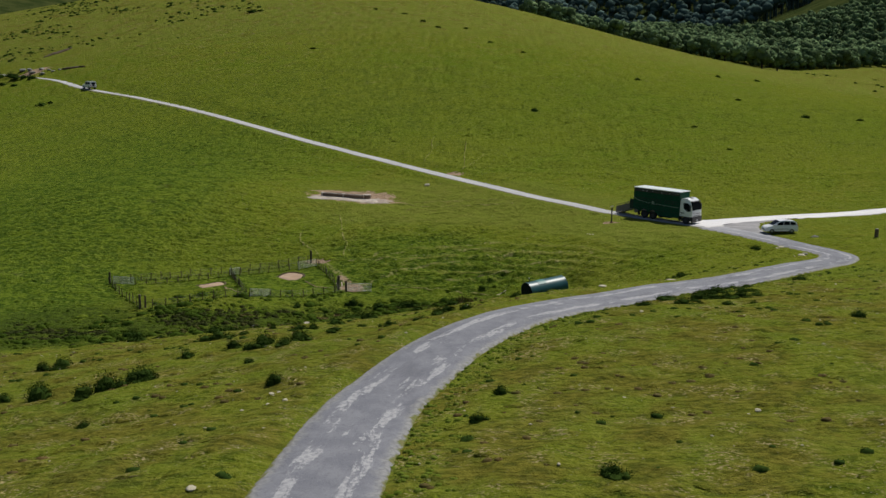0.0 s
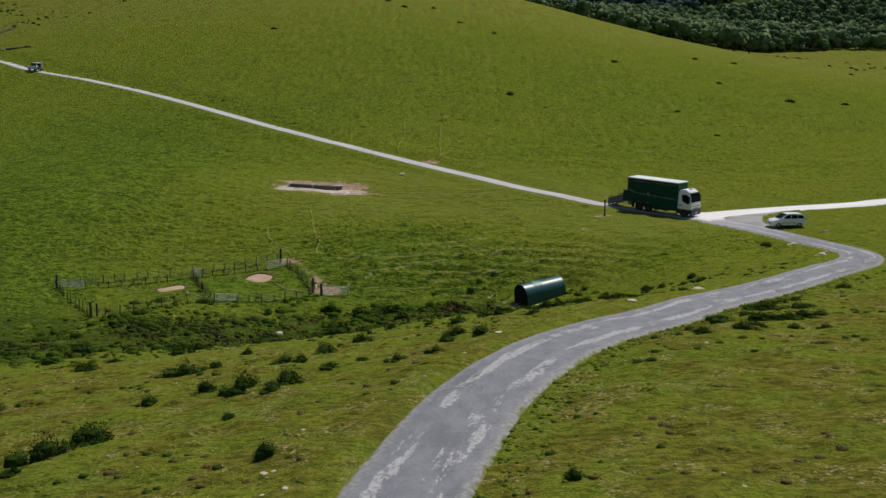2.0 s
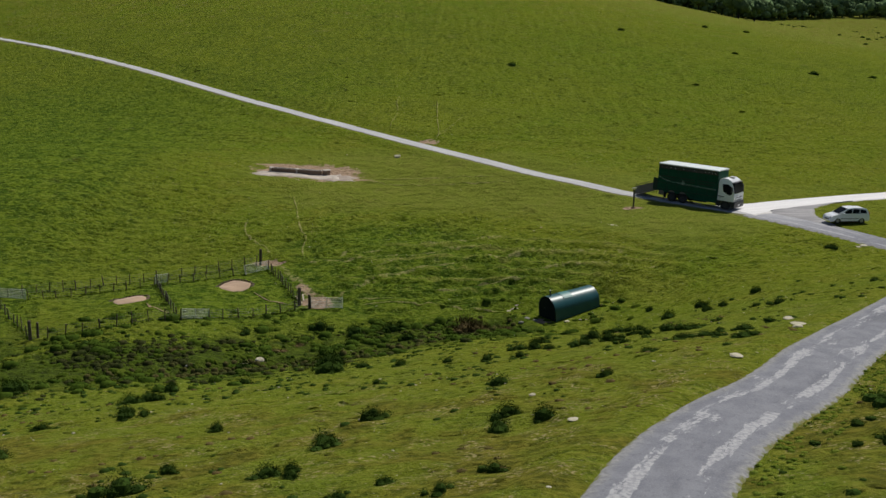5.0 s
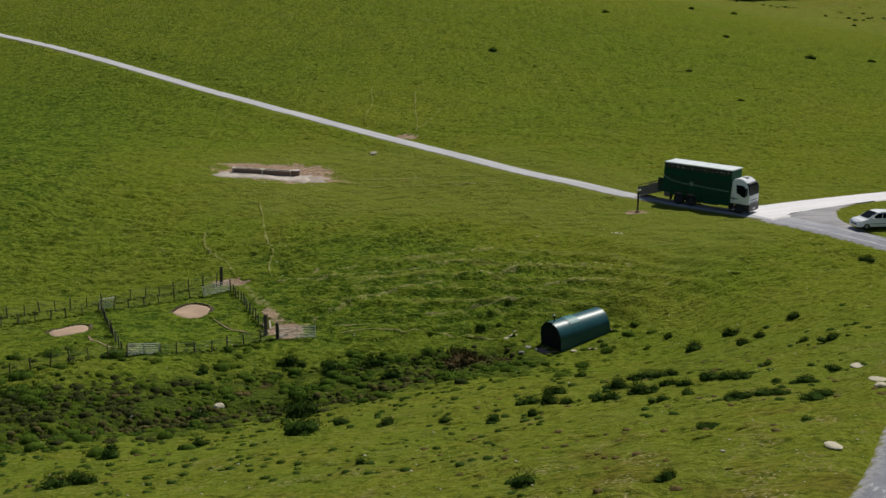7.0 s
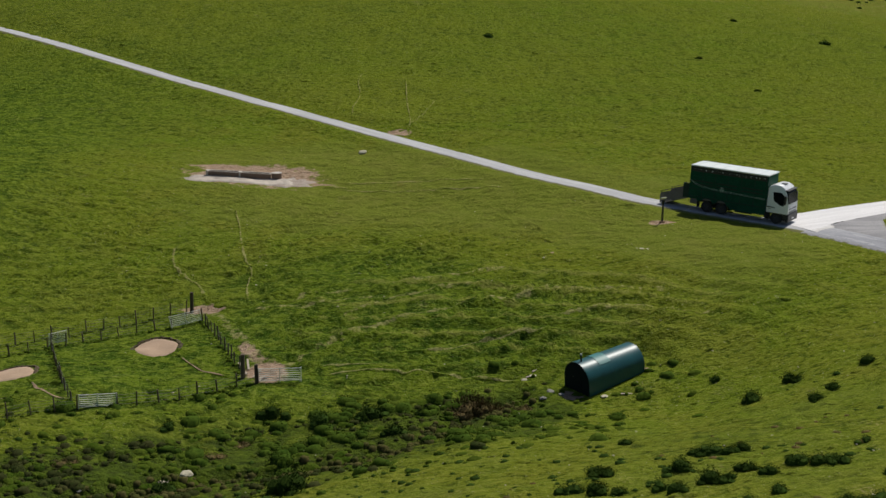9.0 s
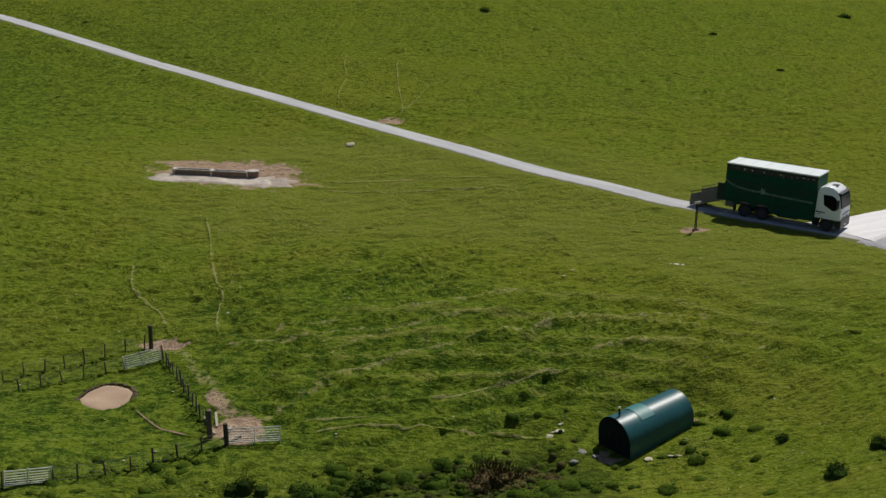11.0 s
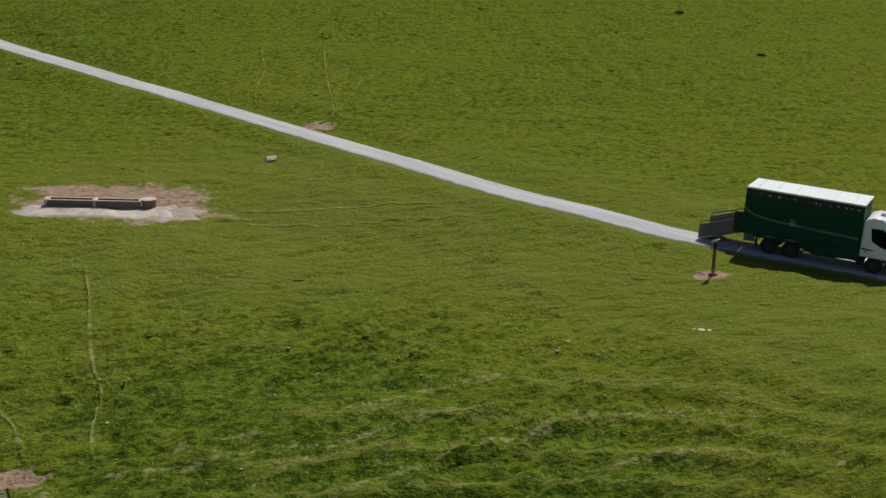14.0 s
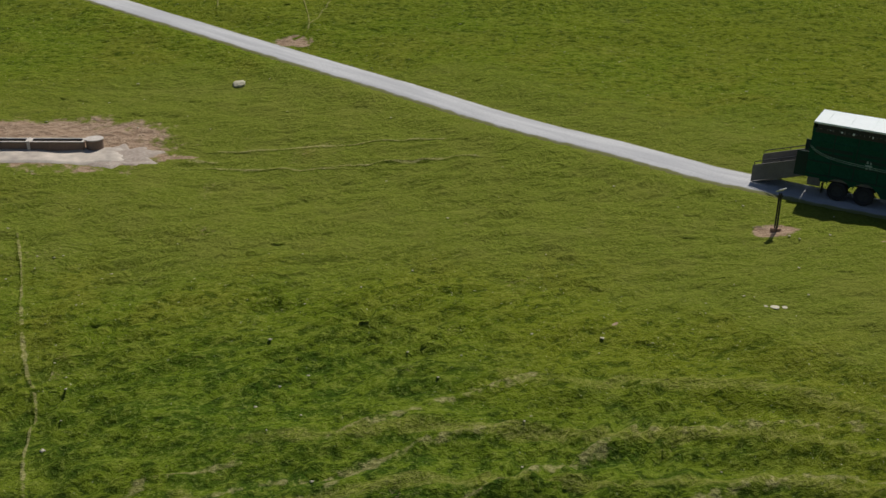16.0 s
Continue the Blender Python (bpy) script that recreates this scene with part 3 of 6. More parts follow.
def build_ground():
    xs, ys = axis(-42, 48, 0.36, -170, 190, 2.6, 2600), axis(-22, 128, 0.23, -60, 420, 2.6, 2600)
    gx, gy = np.meshgrid(xs, ys)
    z = ground_height(gx, gy)
    nx, ny = len(xs), len(ys)
    idx = np.arange(nx * ny).reshape(ny, nx)
    quads = np.stack([idx[:-1, :-1].ravel(), idx[:-1, 1:].ravel(), idx[1:, 1:].ravel(), idx[1:, :-1].ravel()], 1)
    ob = quick_mesh("ground", np.stack([gx.ravel(), gy.ravel(), z.ravel()], 1), quads, TURF, True)
    x, y = gx.ravel(), gy.ravel()

    def spot(cx, cy, rx, ry, turn=0.0):
        c, s = math.cos(radians(turn)), math.sin(radians(turn))
        u, v = (x - cx) * c + (y - cy) * s, -(x - cx) * s + (y - cy) * c
        return np.clip(1.25 - np.hypot(u / rx, v / ry), 0, 1.2)
    bare = np.zeros(len(x))
    for s in ((-16.6, 108.4, 8.6, 4.6, -3), (20.5, 90.2, 1.5, 1.0, 0), (-11.7, 67.4, 1.9, 2.3, 30), (-13.2, 70.2, 0.6, 1.6, 22), (-17.4, 77.3, 2.3, 0.85, 0), (-1.9, 124.7, 2.1, 1.4, 0),
              (9.9, 83.6, 0.32, 0.14, 40), (-9.5, 106.0, 1.6, 0.35, -8), (-20.0, 111.0, 5.0, 1.0, 0), (6.4, 87.4, 0.25, 0.12, 0), (25.0, 87.6, 0.4, 0.2, -40), (8.0, 63.7, 1.4, 0.7, -60), (-121, 233, 6, 3, 30), (13.4, 66.2, 0.5, 0.5, 0)):
        bare = np.maximum(bare, spot(*s))
    rank = np.exp(-((y - 56 - np.clip(0.28 * (x + 12), -9, 8)) / 6.0) ** 2) * (1 - smooth(x, 4, 12)) * smooth(x, -75, -40) * 1.05
    gap = np.hypot(x[:, None] - DITCH[None, ::4, 0], y[:, None] - DITCH[None, ::4, 1]).min(1)
    rank = np.maximum(rank, 1.3 * np.exp(-(gap / 1.6) ** 2))
    # darker tone spread wide over the left end of the hollow
    rank = np.maximum(rank, 1.0 * np.exp(-((x + 41) / 17) ** 2 - ((y - 53) / 10) ** 2))
    rank = np.maximum(rank, 0.5 * np.exp(-((x - 13) / 12) ** 2 - ((y - 50) / 9) ** 2))
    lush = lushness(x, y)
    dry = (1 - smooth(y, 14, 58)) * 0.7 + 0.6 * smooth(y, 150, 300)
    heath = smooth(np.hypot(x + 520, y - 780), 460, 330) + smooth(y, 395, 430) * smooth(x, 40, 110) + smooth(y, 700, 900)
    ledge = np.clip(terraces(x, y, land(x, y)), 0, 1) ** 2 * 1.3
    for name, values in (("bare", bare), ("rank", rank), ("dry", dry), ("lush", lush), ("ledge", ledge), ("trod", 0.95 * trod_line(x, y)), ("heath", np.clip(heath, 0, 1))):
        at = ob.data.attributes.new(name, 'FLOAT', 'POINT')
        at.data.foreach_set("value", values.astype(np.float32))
    return tagged(ob, "rolling upland pasture of short tussocky grass", "ground", kind="structure")


build_ground()


def strip(name, line, heights, half, mat, label, category="road", lift=0.0, cross=7):
    """A road: a crowned ribbon with turned-down edges, and lengths in metres along it as its map."""
    t = np.gradient(line, axis=0)
    t /= np.linalg.norm(t, axis=1)[:, None]
    side = np.stack([-t[:, 1], t[:, 0]], 1)
    half = np.broadcast_to(half, (len(line),))
    run = np.concatenate([[0], np.cumsum(np.linalg.norm(np.diff(line, axis=0), axis=1))])
    us = np.concatenate([[-1.22], np.linspace(-1, 1, cross), [1.22]])
    verts, verge, uvs = [], [], []
    for i in range(len(line)):
        for j, u in enumerate(us):
            wob = 0.03 * value_noise(np.array([run[i] / 2.3]), np.array([u * 9 + 31]), 11)[0] * abs(u)
            p = line[i] + side[i] * half[i] * (u + wob * 0.6)
            drop = 0.22 if j in (0, len(us) - 1) else 0.0
            verts.append((p[0], p[1], heights[i] + lift - 0.03 + 0.05 * (1 - min(1, u * u)) - drop))
            verge.append(abs(u))
            uvs.append((run[i], u * half[i]))
    n = len(us)
    faces = [(i * n + j, i * n + j + 1, (i + 1) * n + j + 1, (i + 1) * n + j) for i in range(len(line) - 1) for j in range(n - 1)]
    ob = quick_mesh(name, verts, [f[::-1] for f in faces], mat, True)
    at = ob.data.attributes.new("verge", 'FLOAT', 'POINT')
    at.data.foreach_set("value", np.array(verge, np.float32))
    uv = ob.data.uv_layers.new(name="UVMap")
    loops = np.empty(len(ob.data.loops), np.int32)
    ob.data.loops.foreach_get("vertex_index", loops)
    uv.data.foreach_set("uv", np.array(uvs, np.float32)[loops].ravel())
    return tagged(ob, label, category, kind="structure")


strip("road", APPROACH, ROADS[0][1], 1.88, ASPHALT, "winding road of patched and worn grey asphalt")
strip("lane", LANE_LINE, ROADS[1][1], 1.34, LANE, "narrow straight pale grey lane climbing the hillside", lift=0.004)
mouth = 1.75 + 1.9 * np.exp(-np.arange(len(BRANCH)) / 7.0)
strip("side_road", BRANCH, ROADS[2][1], mouth, CONCRETE_ROAD, "pale concrete side road leaving the junction", lift=0.010)


def junction_apron():
    """Gravel corner filling the angle between road and side road, with a swept outer edge."""
    verts, faces, verge = [], [], []
    n, m = 28, 14
    for i in range(n + 1):
        s = i / n
        ox = (1 - s) ** 2 * 39.9 + 2 * s * (1 - s) * 37.3 + s * s * 47.5
        oy = (1 - s) ** 2 * 80.5 + 2 * s * (1 - s) * 91.0 + s * s * 95.8
        for j in range(m + 1):
            u = j / m
            verts.append((34.6 + (ox - 34.6) * u, 88.4 + (oy - 88.4) * u))
            verge.append(u ** 3)
    xy = np.array(verts)
    z = ground_height(xy[:, 0], xy[:, 1]) + 0.13
    for _ in range(6):
        g = z.reshape(n + 1, m + 1)
        g[1:-1, 1:-1] = (g[:-2, 1:-1] + g[2:, 1:-1] + g[1:-1, :-2] + g[1:-1, 2:]) / 4
    z[m::m + 1] -= 0.2
    for i in range(n):
        for j in range(m):
            a = i * (m + 1) + j
            faces.append((a, a + m + 1, a + m + 2, a + 1)[::-1])
    ob = quick_mesh("junction_apron", np.column_stack([xy, z]), faces, GRAVEL, True)
    at = ob.data.attributes.new("verge", 'FLOAT', 'POINT')
    at.data.foreach_set("value", np.array(verge, np.float32))
    uv = ob.data.uv_layers.new(name="UVMap")
    loops = np.empty(len(ob.data.loops), np.int32)
    ob.data.loops.foreach_get("vertex_index", loops)
    uv.data.foreach_set("uv", xy[loops].astype(np.float32).ravel())
    return tagged(ob, "grey gravel corner between the two roads", "road", kind="structure")


junction_apron()
PATH_LINES = []


def footpath(points, half=0.07, attribute="trod", label="narrow sheep-trodden earth path in the grass"):
    """A worn line: a band of turf whose middle is trodden bare."""
    line = spline(points, 0.3)
    PATH_LINES.append(line)
    w = half * (1 + 0.5 * value_noise(line[:, 0] * 0.9, line[:, 1] * 0.9, 21))
    t = np.gradient(line, axis=0)
    t /= np.linalg.norm(t, axis=1)[:, None]
    side = np.stack([-t[:, 1], t[:, 0]], 1)
    us = (-3.2, -1.6, -0.8, 0.0, 0.8, 1.6, 3.2)
    xy = np.concatenate([(line + side * (w * u)[:, None])[:, None] for u in us], 1).reshape(-1, 2)
    lift = np.tile([-0.05, 0.03, 0.06, 0.06, 0.06, 0.03, -0.05], len(line))
    z = ground_height(xy[:, 0], xy[:, 1]) + lift
    ends = np.minimum(1, np.minimum(np.arange(len(line)), np.arange(len(line))[::-1]) / 6)
    worn = (np.array([-0.4, 0.2, 0.95, 1.2, 0.95, 0.2, -0.4])[None] * ends[:, None] - 0.3 * (1 - ends[:, None])).ravel()
    faces = [(i * 7 + j + 1, i * 7 + j, i * 7 + 7 + j, i * 7 + 8 + j) for i in range(len(line) - 1) for j in range(6)]
    ob = quick_mesh("footpath", np.column_stack([xy, z]), faces, TURF, True)
    at = ob.data.attributes.new(attribute, 'FLOAT', 'POINT')
    at.data.foreach_set("value", worn.astype(np.float32))
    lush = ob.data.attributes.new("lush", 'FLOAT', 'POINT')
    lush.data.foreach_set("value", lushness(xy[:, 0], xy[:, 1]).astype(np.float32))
    return tagged(ob, label, "path", kind="structure")


footpath([(-21.0, 90.8), (-21.4, 88.8), (-21.0, 85.9), (-19.7, 83.5), (-18.1, 80.9), (-17.1, 78.2)], 0.075)
footpath([(-17.6, 98.6), (-16.65, 94.1), (-16.0, 90.0), (-15.15, 85.8), (-14.35, 83.1), (-14.35, 80.0), (-13.9, 77.1)])
footpath([(-14.4, 83.4), (-13.9, 85.5), (-13.2, 86.4)], 0.05)
footpath([(-2.9, 69.0), (-0.9, 69.4), (1.5, 70.1), (3.2, 70.6), (5.3, 70.85), (8.5, 71.1)], 0.10)
footpath([(-9.0, 66.9), (-4.3, 67.1), (-0.4, 66.75), (2.4, 66.4), (4.4, 66.0), (5.6, 65.6)])
footpath([(-9.5, 104.5), (-5.0, 103.6), (1.0, 102.0)])
footpath([(-1.8, 125.1), (-0.4, 127.2), (-0.5, 137.1), (-0.4, 147.0)], 0.055)
footpath([(-7.5, 131.4), (-7.3, 136.0), (-6.6, 141.2), (-6.9, 146.0), (-6.3, 151.2)], 0.05)
footpath([(-1.2, 125.6), (0.4, 128.9), (3.5, 138.3)], 0.05)
footpath([(-10.4, 105.7), (-8.2, 105.3), (-6.0, 104.9)], 0.16)
footpath([(-8.6, 106.6), (-3.0, 105.8), (3.0, 105.0), (7.5, 104.0)], 0.07)
footpath([(-2.0, 103.0), (4.0, 102.0), (9.0, 101.2)], 0.07)
footpath([(-9.5, 67.6), (-6.0, 67.9), (-2.6, 67.4)], 0.07)

# ---- paints and parts' materials ----
GREEN = material("dark_green_paint", (0.008, 0.080, 0.044), 0.6, 0, (0.005, 0.044, 0.025), 1.5, 0.9, spec=0.12)
GREEN_DARK = material("grimy_green_paint", (0.008, 0.040, 0.026), 0.6, 0, (0.010, 0.024, 0.017), 2, 0.9, spec=0.3)
ROOF_WHITE = material("white_truck_roof", (0.82, 0.86, 0.85), 0.4, 0, (0.72, 0.77, 0.75), 0.8, 0.9)
CAB_WHITE = material("white_cab_paint", (0.88, 0.89, 0.90), 0.25, 0, (0.82, 0.83, 0.84), 2, 0.5)
PALE_GREEN = material("pale_stripe_paint", (0.30, 0.42, 0.36), 0.45, 0, (0.10, 0.18, 0.14), 4, 0.8)
BLACK = material("black_plastic", (0.012, 0.012, 0.014), 0.5, 0, (0.02, 0.02, 0.022), 5, 0.6)
RUBBER = material("tyre_rubber", (0.016, 0.016, 0.017), 0.85, 0, (0.035, 0.032, 0.028), 6, 0.6)
RIM = material("steel_rim", (0.38, 0.39, 0.40), 0.4, 0.7, (0.26, 0.27, 0.27), 6, 0.6)
GLASS = material("tinted_glass", (0.008, 0.010, 0.013), 0.15, 0, (0.012, 0.014, 0.018), 3, 0.4, spec=0.03)
# darker copy of the rim colour carries the shade under the lorry
DARK_RIM = material("shade_darkened_rim", (0.055, 0.055, 0.055), 0.7, 0.3, (0.03, 0.03, 0.03), 5, 0.8)
RAMP = material("worn_ramp_boards", (0.17, 0.155, 0.14), 0.7, 0, (0.11, 0.10, 0.09), 2, 0.9, 0.008, 30)
SILVER = material("pale_silver_car_paint", (0.84, 0.85, 0.87), 0.28, 0.05, (0.80, 0.81, 0.83), 3, 0.5)
VAN_WHITE = material("white_van_paint", (0.90, 0.90, 0.90), 0.35, 0, (0.62, 0.61, 0.58), 2, 0.7)
LAMP_RED = material("red_lamp_glass", (0.35, 0.02, 0.015), 0.2)
LAMP_CLEAR = material("clear_lamp_glass", (0.70, 0.72, 0.74), 0.12)
HUT_GREEN = material("teal_hut_shell", (0.014, 0.100, 0.112), 0.40, 0, (0.011, 0.070, 0.078), 1.4, 0.9, 0.004, 12)
HUT_PALE = material("faded_teal_panel", (0.045, 0.20, 0.19), 0.5, 0, (0.035, 0.155, 0.15), 3, 0.9)
HUT_DARK = material("dark_green_end_wall", (0.004, 0.010, 0.011), 0.8, 0, (0.007, 0.014, 0.014), 2, 0.9, spec=0.15)
TROUGH = material("rusty_brown_trough", (0.230, 0.150, 0.105), 0.75, 0, (0.150, 0.100, 0.072), 2, 0.9, 0.006, 20)
TROUGH_RIM = material("pale_trough_rim", (0.62, 0.56, 0.50), 0.7, 0, (0.34, 0.30, 0.26), 3, 0.9)
SLAB = material("wet_stained_concrete", (0.60, 0.52, 0.43), 0.75, 0, (0.24, 0.205, 0.175), 0.45, 0.9, 0.01, 15, fine=3.0)
MUD = material("trampled_grey_mud", (0.42, 0.36, 0.30), 0.9, 0, (0.26, 0.20, 0.16), 0.8, 0.9, 0.03, 8)
WATER = material("trough_water", (0.02, 0.025, 0.02), 0.05, 0, (0.03, 0.035, 0.02), 1, 0.6)
PLANK = material("bleached_plank", (0.46, 0.39, 0.30), 0.8, 0, (0.30, 0.25, 0.19), 4, 0.8)


def empty(name, m):
    ob = new(name)
    ob.matrix_basis = m
    return ob


def wheel(parent, x, y, z, r, w, out, rim=None):
    """A tyre with its rim, its axle along y; out: the side that shows."""
    bm = bmesh.new()
    n, prof = 28, ((r * 0.58, -w / 2), (r * 0.93, -w / 2), (r, -w * 0.36), (r, w * 0.36), (r * 0.93, w / 2), (r * 0.58, w / 2))
    rings = [[bm.verts.new((x + q * math.cos(2 * math.pi * k / n), y + v, z + q * math.sin(2 * math.pi * k / n))) for q, v in prof] for k in range(n)]
    for k in range(n):
        a, b = rings[k], rings[(k + 1) % n]
        for j in range(len(prof)):
            bm.faces.new((a[j], a[(j + 1) % len(prof)], b[(j + 1) % len(prof)], b[j]))
    tyre = part("tyre", bm, RUBBER, parent, smooth_faces=True)
    bm = bmesh.new()
    tube(bm, (x, y - w * 0.40, z), (x, y + w * 0.40, z), r * 0.575, n=24)
    tube(bm, (x, y, z), (x, y + out * w * 0.52, z), r * 0.22, n=12)
    for k in range(6):
        a = 2 * math.pi * k / 6
        tube(bm, (x + r * 0.36 * math.cos(a), y, z + r * 0.36 * math.sin(a)), (x + r * 0.36 * math.cos(a), y + out * w * 0.44, z + r * 0.36 * math.sin(a)), r * 0.05, n=6)
    part("rim", bm, rim or RIM, tyre)


def tapered_prism(outline, half, taper, z0, z1, seg=1, r=0.05):
    """A body drawn from a side profile, narrowing by taper between z0 and z1, with softened edges."""
    bm = bmesh.new()
    prism(bm, outline, -half, half)
    bmesh.ops.bevel(bm, geom=[e for e in bm.edges if abs(e.verts[0].co.y - e.verts[1].co.y) < 1e-5], offset=r, segments=2, affect='EDGES', profile=0.6)
    for v in bm.verts:
        u = min(max((v.co.z - z0) / (z1 - z0), 0), 1)
        v.co.y *= 1 - taper * u
    return bm


def livestock_truck():
    rear, ahead = Vector((24.72, 94.95)), Vector((0.766, -0.643))
    nose = rear + ahead * 9.8
    za, zb = gz(rear.x, rear.y) + 0.16, gz(nose.x, nose.y) + 0.16
    truck = empty("livestock_truck", Matrix.Translation((rear.x, rear.y, za)) @ Matrix.Rotation(math.atan2(ahead.y, ahead.x), 4, 'Z') @ Matrix.Rotation(-math.atan2(zb - za, 9.8), 4, 'Y'))
    tagged(truck, "dark green livestock lorry with white cab and lowered ramp", "truck")
    L, W = 7.10, 1.26
    # side walls with wheel arches
    low = [(0.0, 1.10), (0.75, 1.10), (0.80, 0.95), (1.05, 0.95)]
    for cx in (1.75, 3.10):
        low += [(cx - 0.60, 0.95)] + [(cx - 0.58 * math.cos(math.pi * k / 8), 0.80 + 0.45 * math.sin(math.pi * k / 8)) for k in range(9)] + [(cx + 0.60, 0.95)]
    low += [(3.95, 0.62), (L, 0.62)]
    for side in (-1, 1):
        bm = bmesh.new()
        ring = [(x, z) for x, z in low] + [(L, 3.86), (0.16, 3.86), (0.04, 3.74), (0.0, 3.55)]
        prism(bm, ring, side * W - 0.03, side * W + 0.03)
        wall = part("side_wall", bm, GREEN, truck)
        for x in (1.2, 2.4, 3.6, 4.8, 6.0, 7.0):
            part("rib", bevelled(x - 0.03, x + 0.03, side * W + (0.03 if side > 0 else -0.05), side * W + (0.05 if side > 0 else -0.03), 1.20, 3.82, 0.008, 1), GREEN_DARK, wall)
        for z in (1.30, 2.02, 3.12):
            part("rail", bevelled(0.06, L - 0.02, side * W + (0.031 if side > 0 else -0.058), side * W + (0.058 if side > 0 else -0.031), z - 0.035, z + 0.035, 0.01, 1), GREEN_DARK if z != 3.12 else GREEN, wall)
        for x0 in (0.3, 2.55, 4.9):
            for z in (2.45, 2.75):
                part("vent_flap", bevelled(x0, x0 + 1.9, side * W + (0.033 if side > 0 else -0.047), side * W + (0.047 if side > 0 else -0.033), z - 0.08, z + 0.08, 0.01, 1), GREEN_DARK, wall)
        # long pale painted line that sags from the rear, with a plain emblem
        bm = bmesh.new()
        y0, y1 = (side * W + 0.059, side * W + 0.064) if side > 0 else (side * W - 0.064, side * W - 0.059)
        for dz in (0.0, 0.09):
            pts = [(0.02 + (L - 0.1) * k / 24, 2.30 - dz + 0.55 * math.exp(-k / 2.2) - 0.010 * k) for k in range(25)]
            for (xa, a), (xb, b) in zip(pts[:-1], pts[1:]):
                v = [bm.verts.new((x, y, z)) for x, z in ((xa, a), (xb, b), (xb, b + 0.03), (xa, a + 0.03)) for y in (y0, y1)]
                for f in ((0, 2, 4, 6), (1, 7, 5, 3), (0, 1, 3, 2), (6, 4, 5, 7)):
                    bm.faces.new([v[i] for i in f])
        part("painted_stripe", bm, PALE_GREEN, wall, "thin pale painted double line")
        bm = bmesh.new()
        for dx, dz, w, h in ((0, 0, 0.34, 0.09), (0.05, 0.16, 0.10, 0.13), (0.22, 0.13, 0.09, 0.12), (0.05, -0.16, 0.09, 0.11), (0.24, -0.15, 0.09, 0.10)):
            box(bm, 2.9 + dx, 2.9 + dx + w, y0, y1, 2.22 + dz, 2.22 + dz + h)
        part("emblem", bm, PALE_GREEN, wall, "plain pale painted emblem")
        # open slot under the roof, its shade a solid black strip, with short stanchions
        bm = bmesh.new()
        box(bm, 0.2, L - 0.05, side * W - 0.05, side * W - 0.02 + (0 if side > 0 else 0.03), 3.86, 4.06)
        part("slot_dark_strip", bm, BLACK, wall)
        rnd = random.Random(4)
        for k in range(18):
            x = 0.30 + k * 0.38 + rnd.uniform(-0.08, 0.08)
            part("stanchion", bevelled(x, x + rnd.uniform(0.05, 0.2), side * W - 0.016 if side > 0 else side * W - 0.02, side * W + 0.02 if side > 0 else side * W + 0.016, 3.86, 4.05, 0.006, 1),
                 ROOF_WHITE if rnd.random() < 0.45 else GREEN_DARK, wall)
        part("grime_band", bevelled(0.14, L - 0.04, *sorted((side * (W + 0.031), side * (W + 0.056))), 3.60, 3.85, 0.008, 1), BLACK, wall, "sooty open slats below the roof")
        # pale and grey drips below the roof edge, built as thin tabs
        for k in range(34):
            x = 0.25 + k * 0.198 + rnd.uniform(-0.08, 0.08)
            tip = 3.84 - rnd.uniform(0.03, 0.10) * (2.2 if rnd.random() < 0.2 else 1.0)
            part("roof_drip", bevelled(x, x + rnd.uniform(0.02, 0.09), *sorted((side * (W + 0.056), side * (W + 0.07))), tip, 3.848, 0.004, 1), ROOF_WHITE if rnd.random() < 0.55 else RAMP, wall)
        # mud flap, side box and wheels
        part("mud_flap", bevelled(0.95, 1.0, side * W - 0.28, side * W + 0.28 if side < 0 else side * W + 0.02, 0.35, 0.95, 0.01, 1), BLACK, truck)
        part("side_box", bevelled(0.15, 0.85, side * 1.2 - 0.02, side * 1.2 + 0.02, 0.62, 1.12, 0.02, 1), RAMP, truck, "dull grey locker under the tail")
        for x in (1.75, 3.10):
            wheel(truck, x, side * 1.02, 0.52, 0.52, 0.42, side, DARK_RIM)
        wheel(truck, 8.10, side * 1.03, 0.52, 0.52, 0.32, side, DARK_RIM)
    bm = bevelled(-0.02, L + 0.06, -W - 0.07, W + 0.07, 4.05, 4.17, 0.04)
    for v in bm.verts:
        v.co.z += 0.05 * (1 - (v.co.y / 1.33) ** 2)
    part("roof", bm, ROOF_WHITE, truck, "white roof sheet")
    for k in range(6):
        bm = bevelled(0.6 + k * 1.15, 0.63 + k * 1.15, -1.28, 1.28, 4.155, 4.174, 0.002, 1)
        bmesh.ops.subdivide_edges(bm, edges=[e for e in bm.edges if abs(e.verts[0].co.y - e.verts[1].co.y) > 1], cuts=7)
        for v in bm.verts:
            v.co.z += 0.05 * (1 - (v.co.y / 1.33) ** 2)
        part("roof_seam", bm, ROOF_WHITE, truck)
    part("headboard", bevelled(L - 0.06, L + 0.03, -W, W, 0.95, 4.05, 0.02), GREEN, truck)
    part("deck", bevelled(0.02, L - 0.05, -W + 0.05, W - 0.05, 1.05, 1.2, 0.01, 1), RAMP, truck)
    part("upper_deck", bevelled(0.05, L - 0.05, -W + 0.05, W - 0.05, 2.55, 2.63, 0.01, 1), RAMP, truck)
    part("chassis", bevelled(0.2, 8.7, -0.45, 0.45, 0.72, 0.98, 0.02, 1), BLACK, truck)
    for x in (1.75, 3.10, 8.10):
        bm = bmesh.new()
        tube(bm, (x, -0.95, 0.52), (x, 0.95, 0.52), 0.09)
        part("axle", bm, BLACK, truck)
    part("fuel_tank", bevelled(4.3, 5.9, -1.15, -0.55, 0.45, 0.98, 0.10, 3), GREEN_DARK, truck)
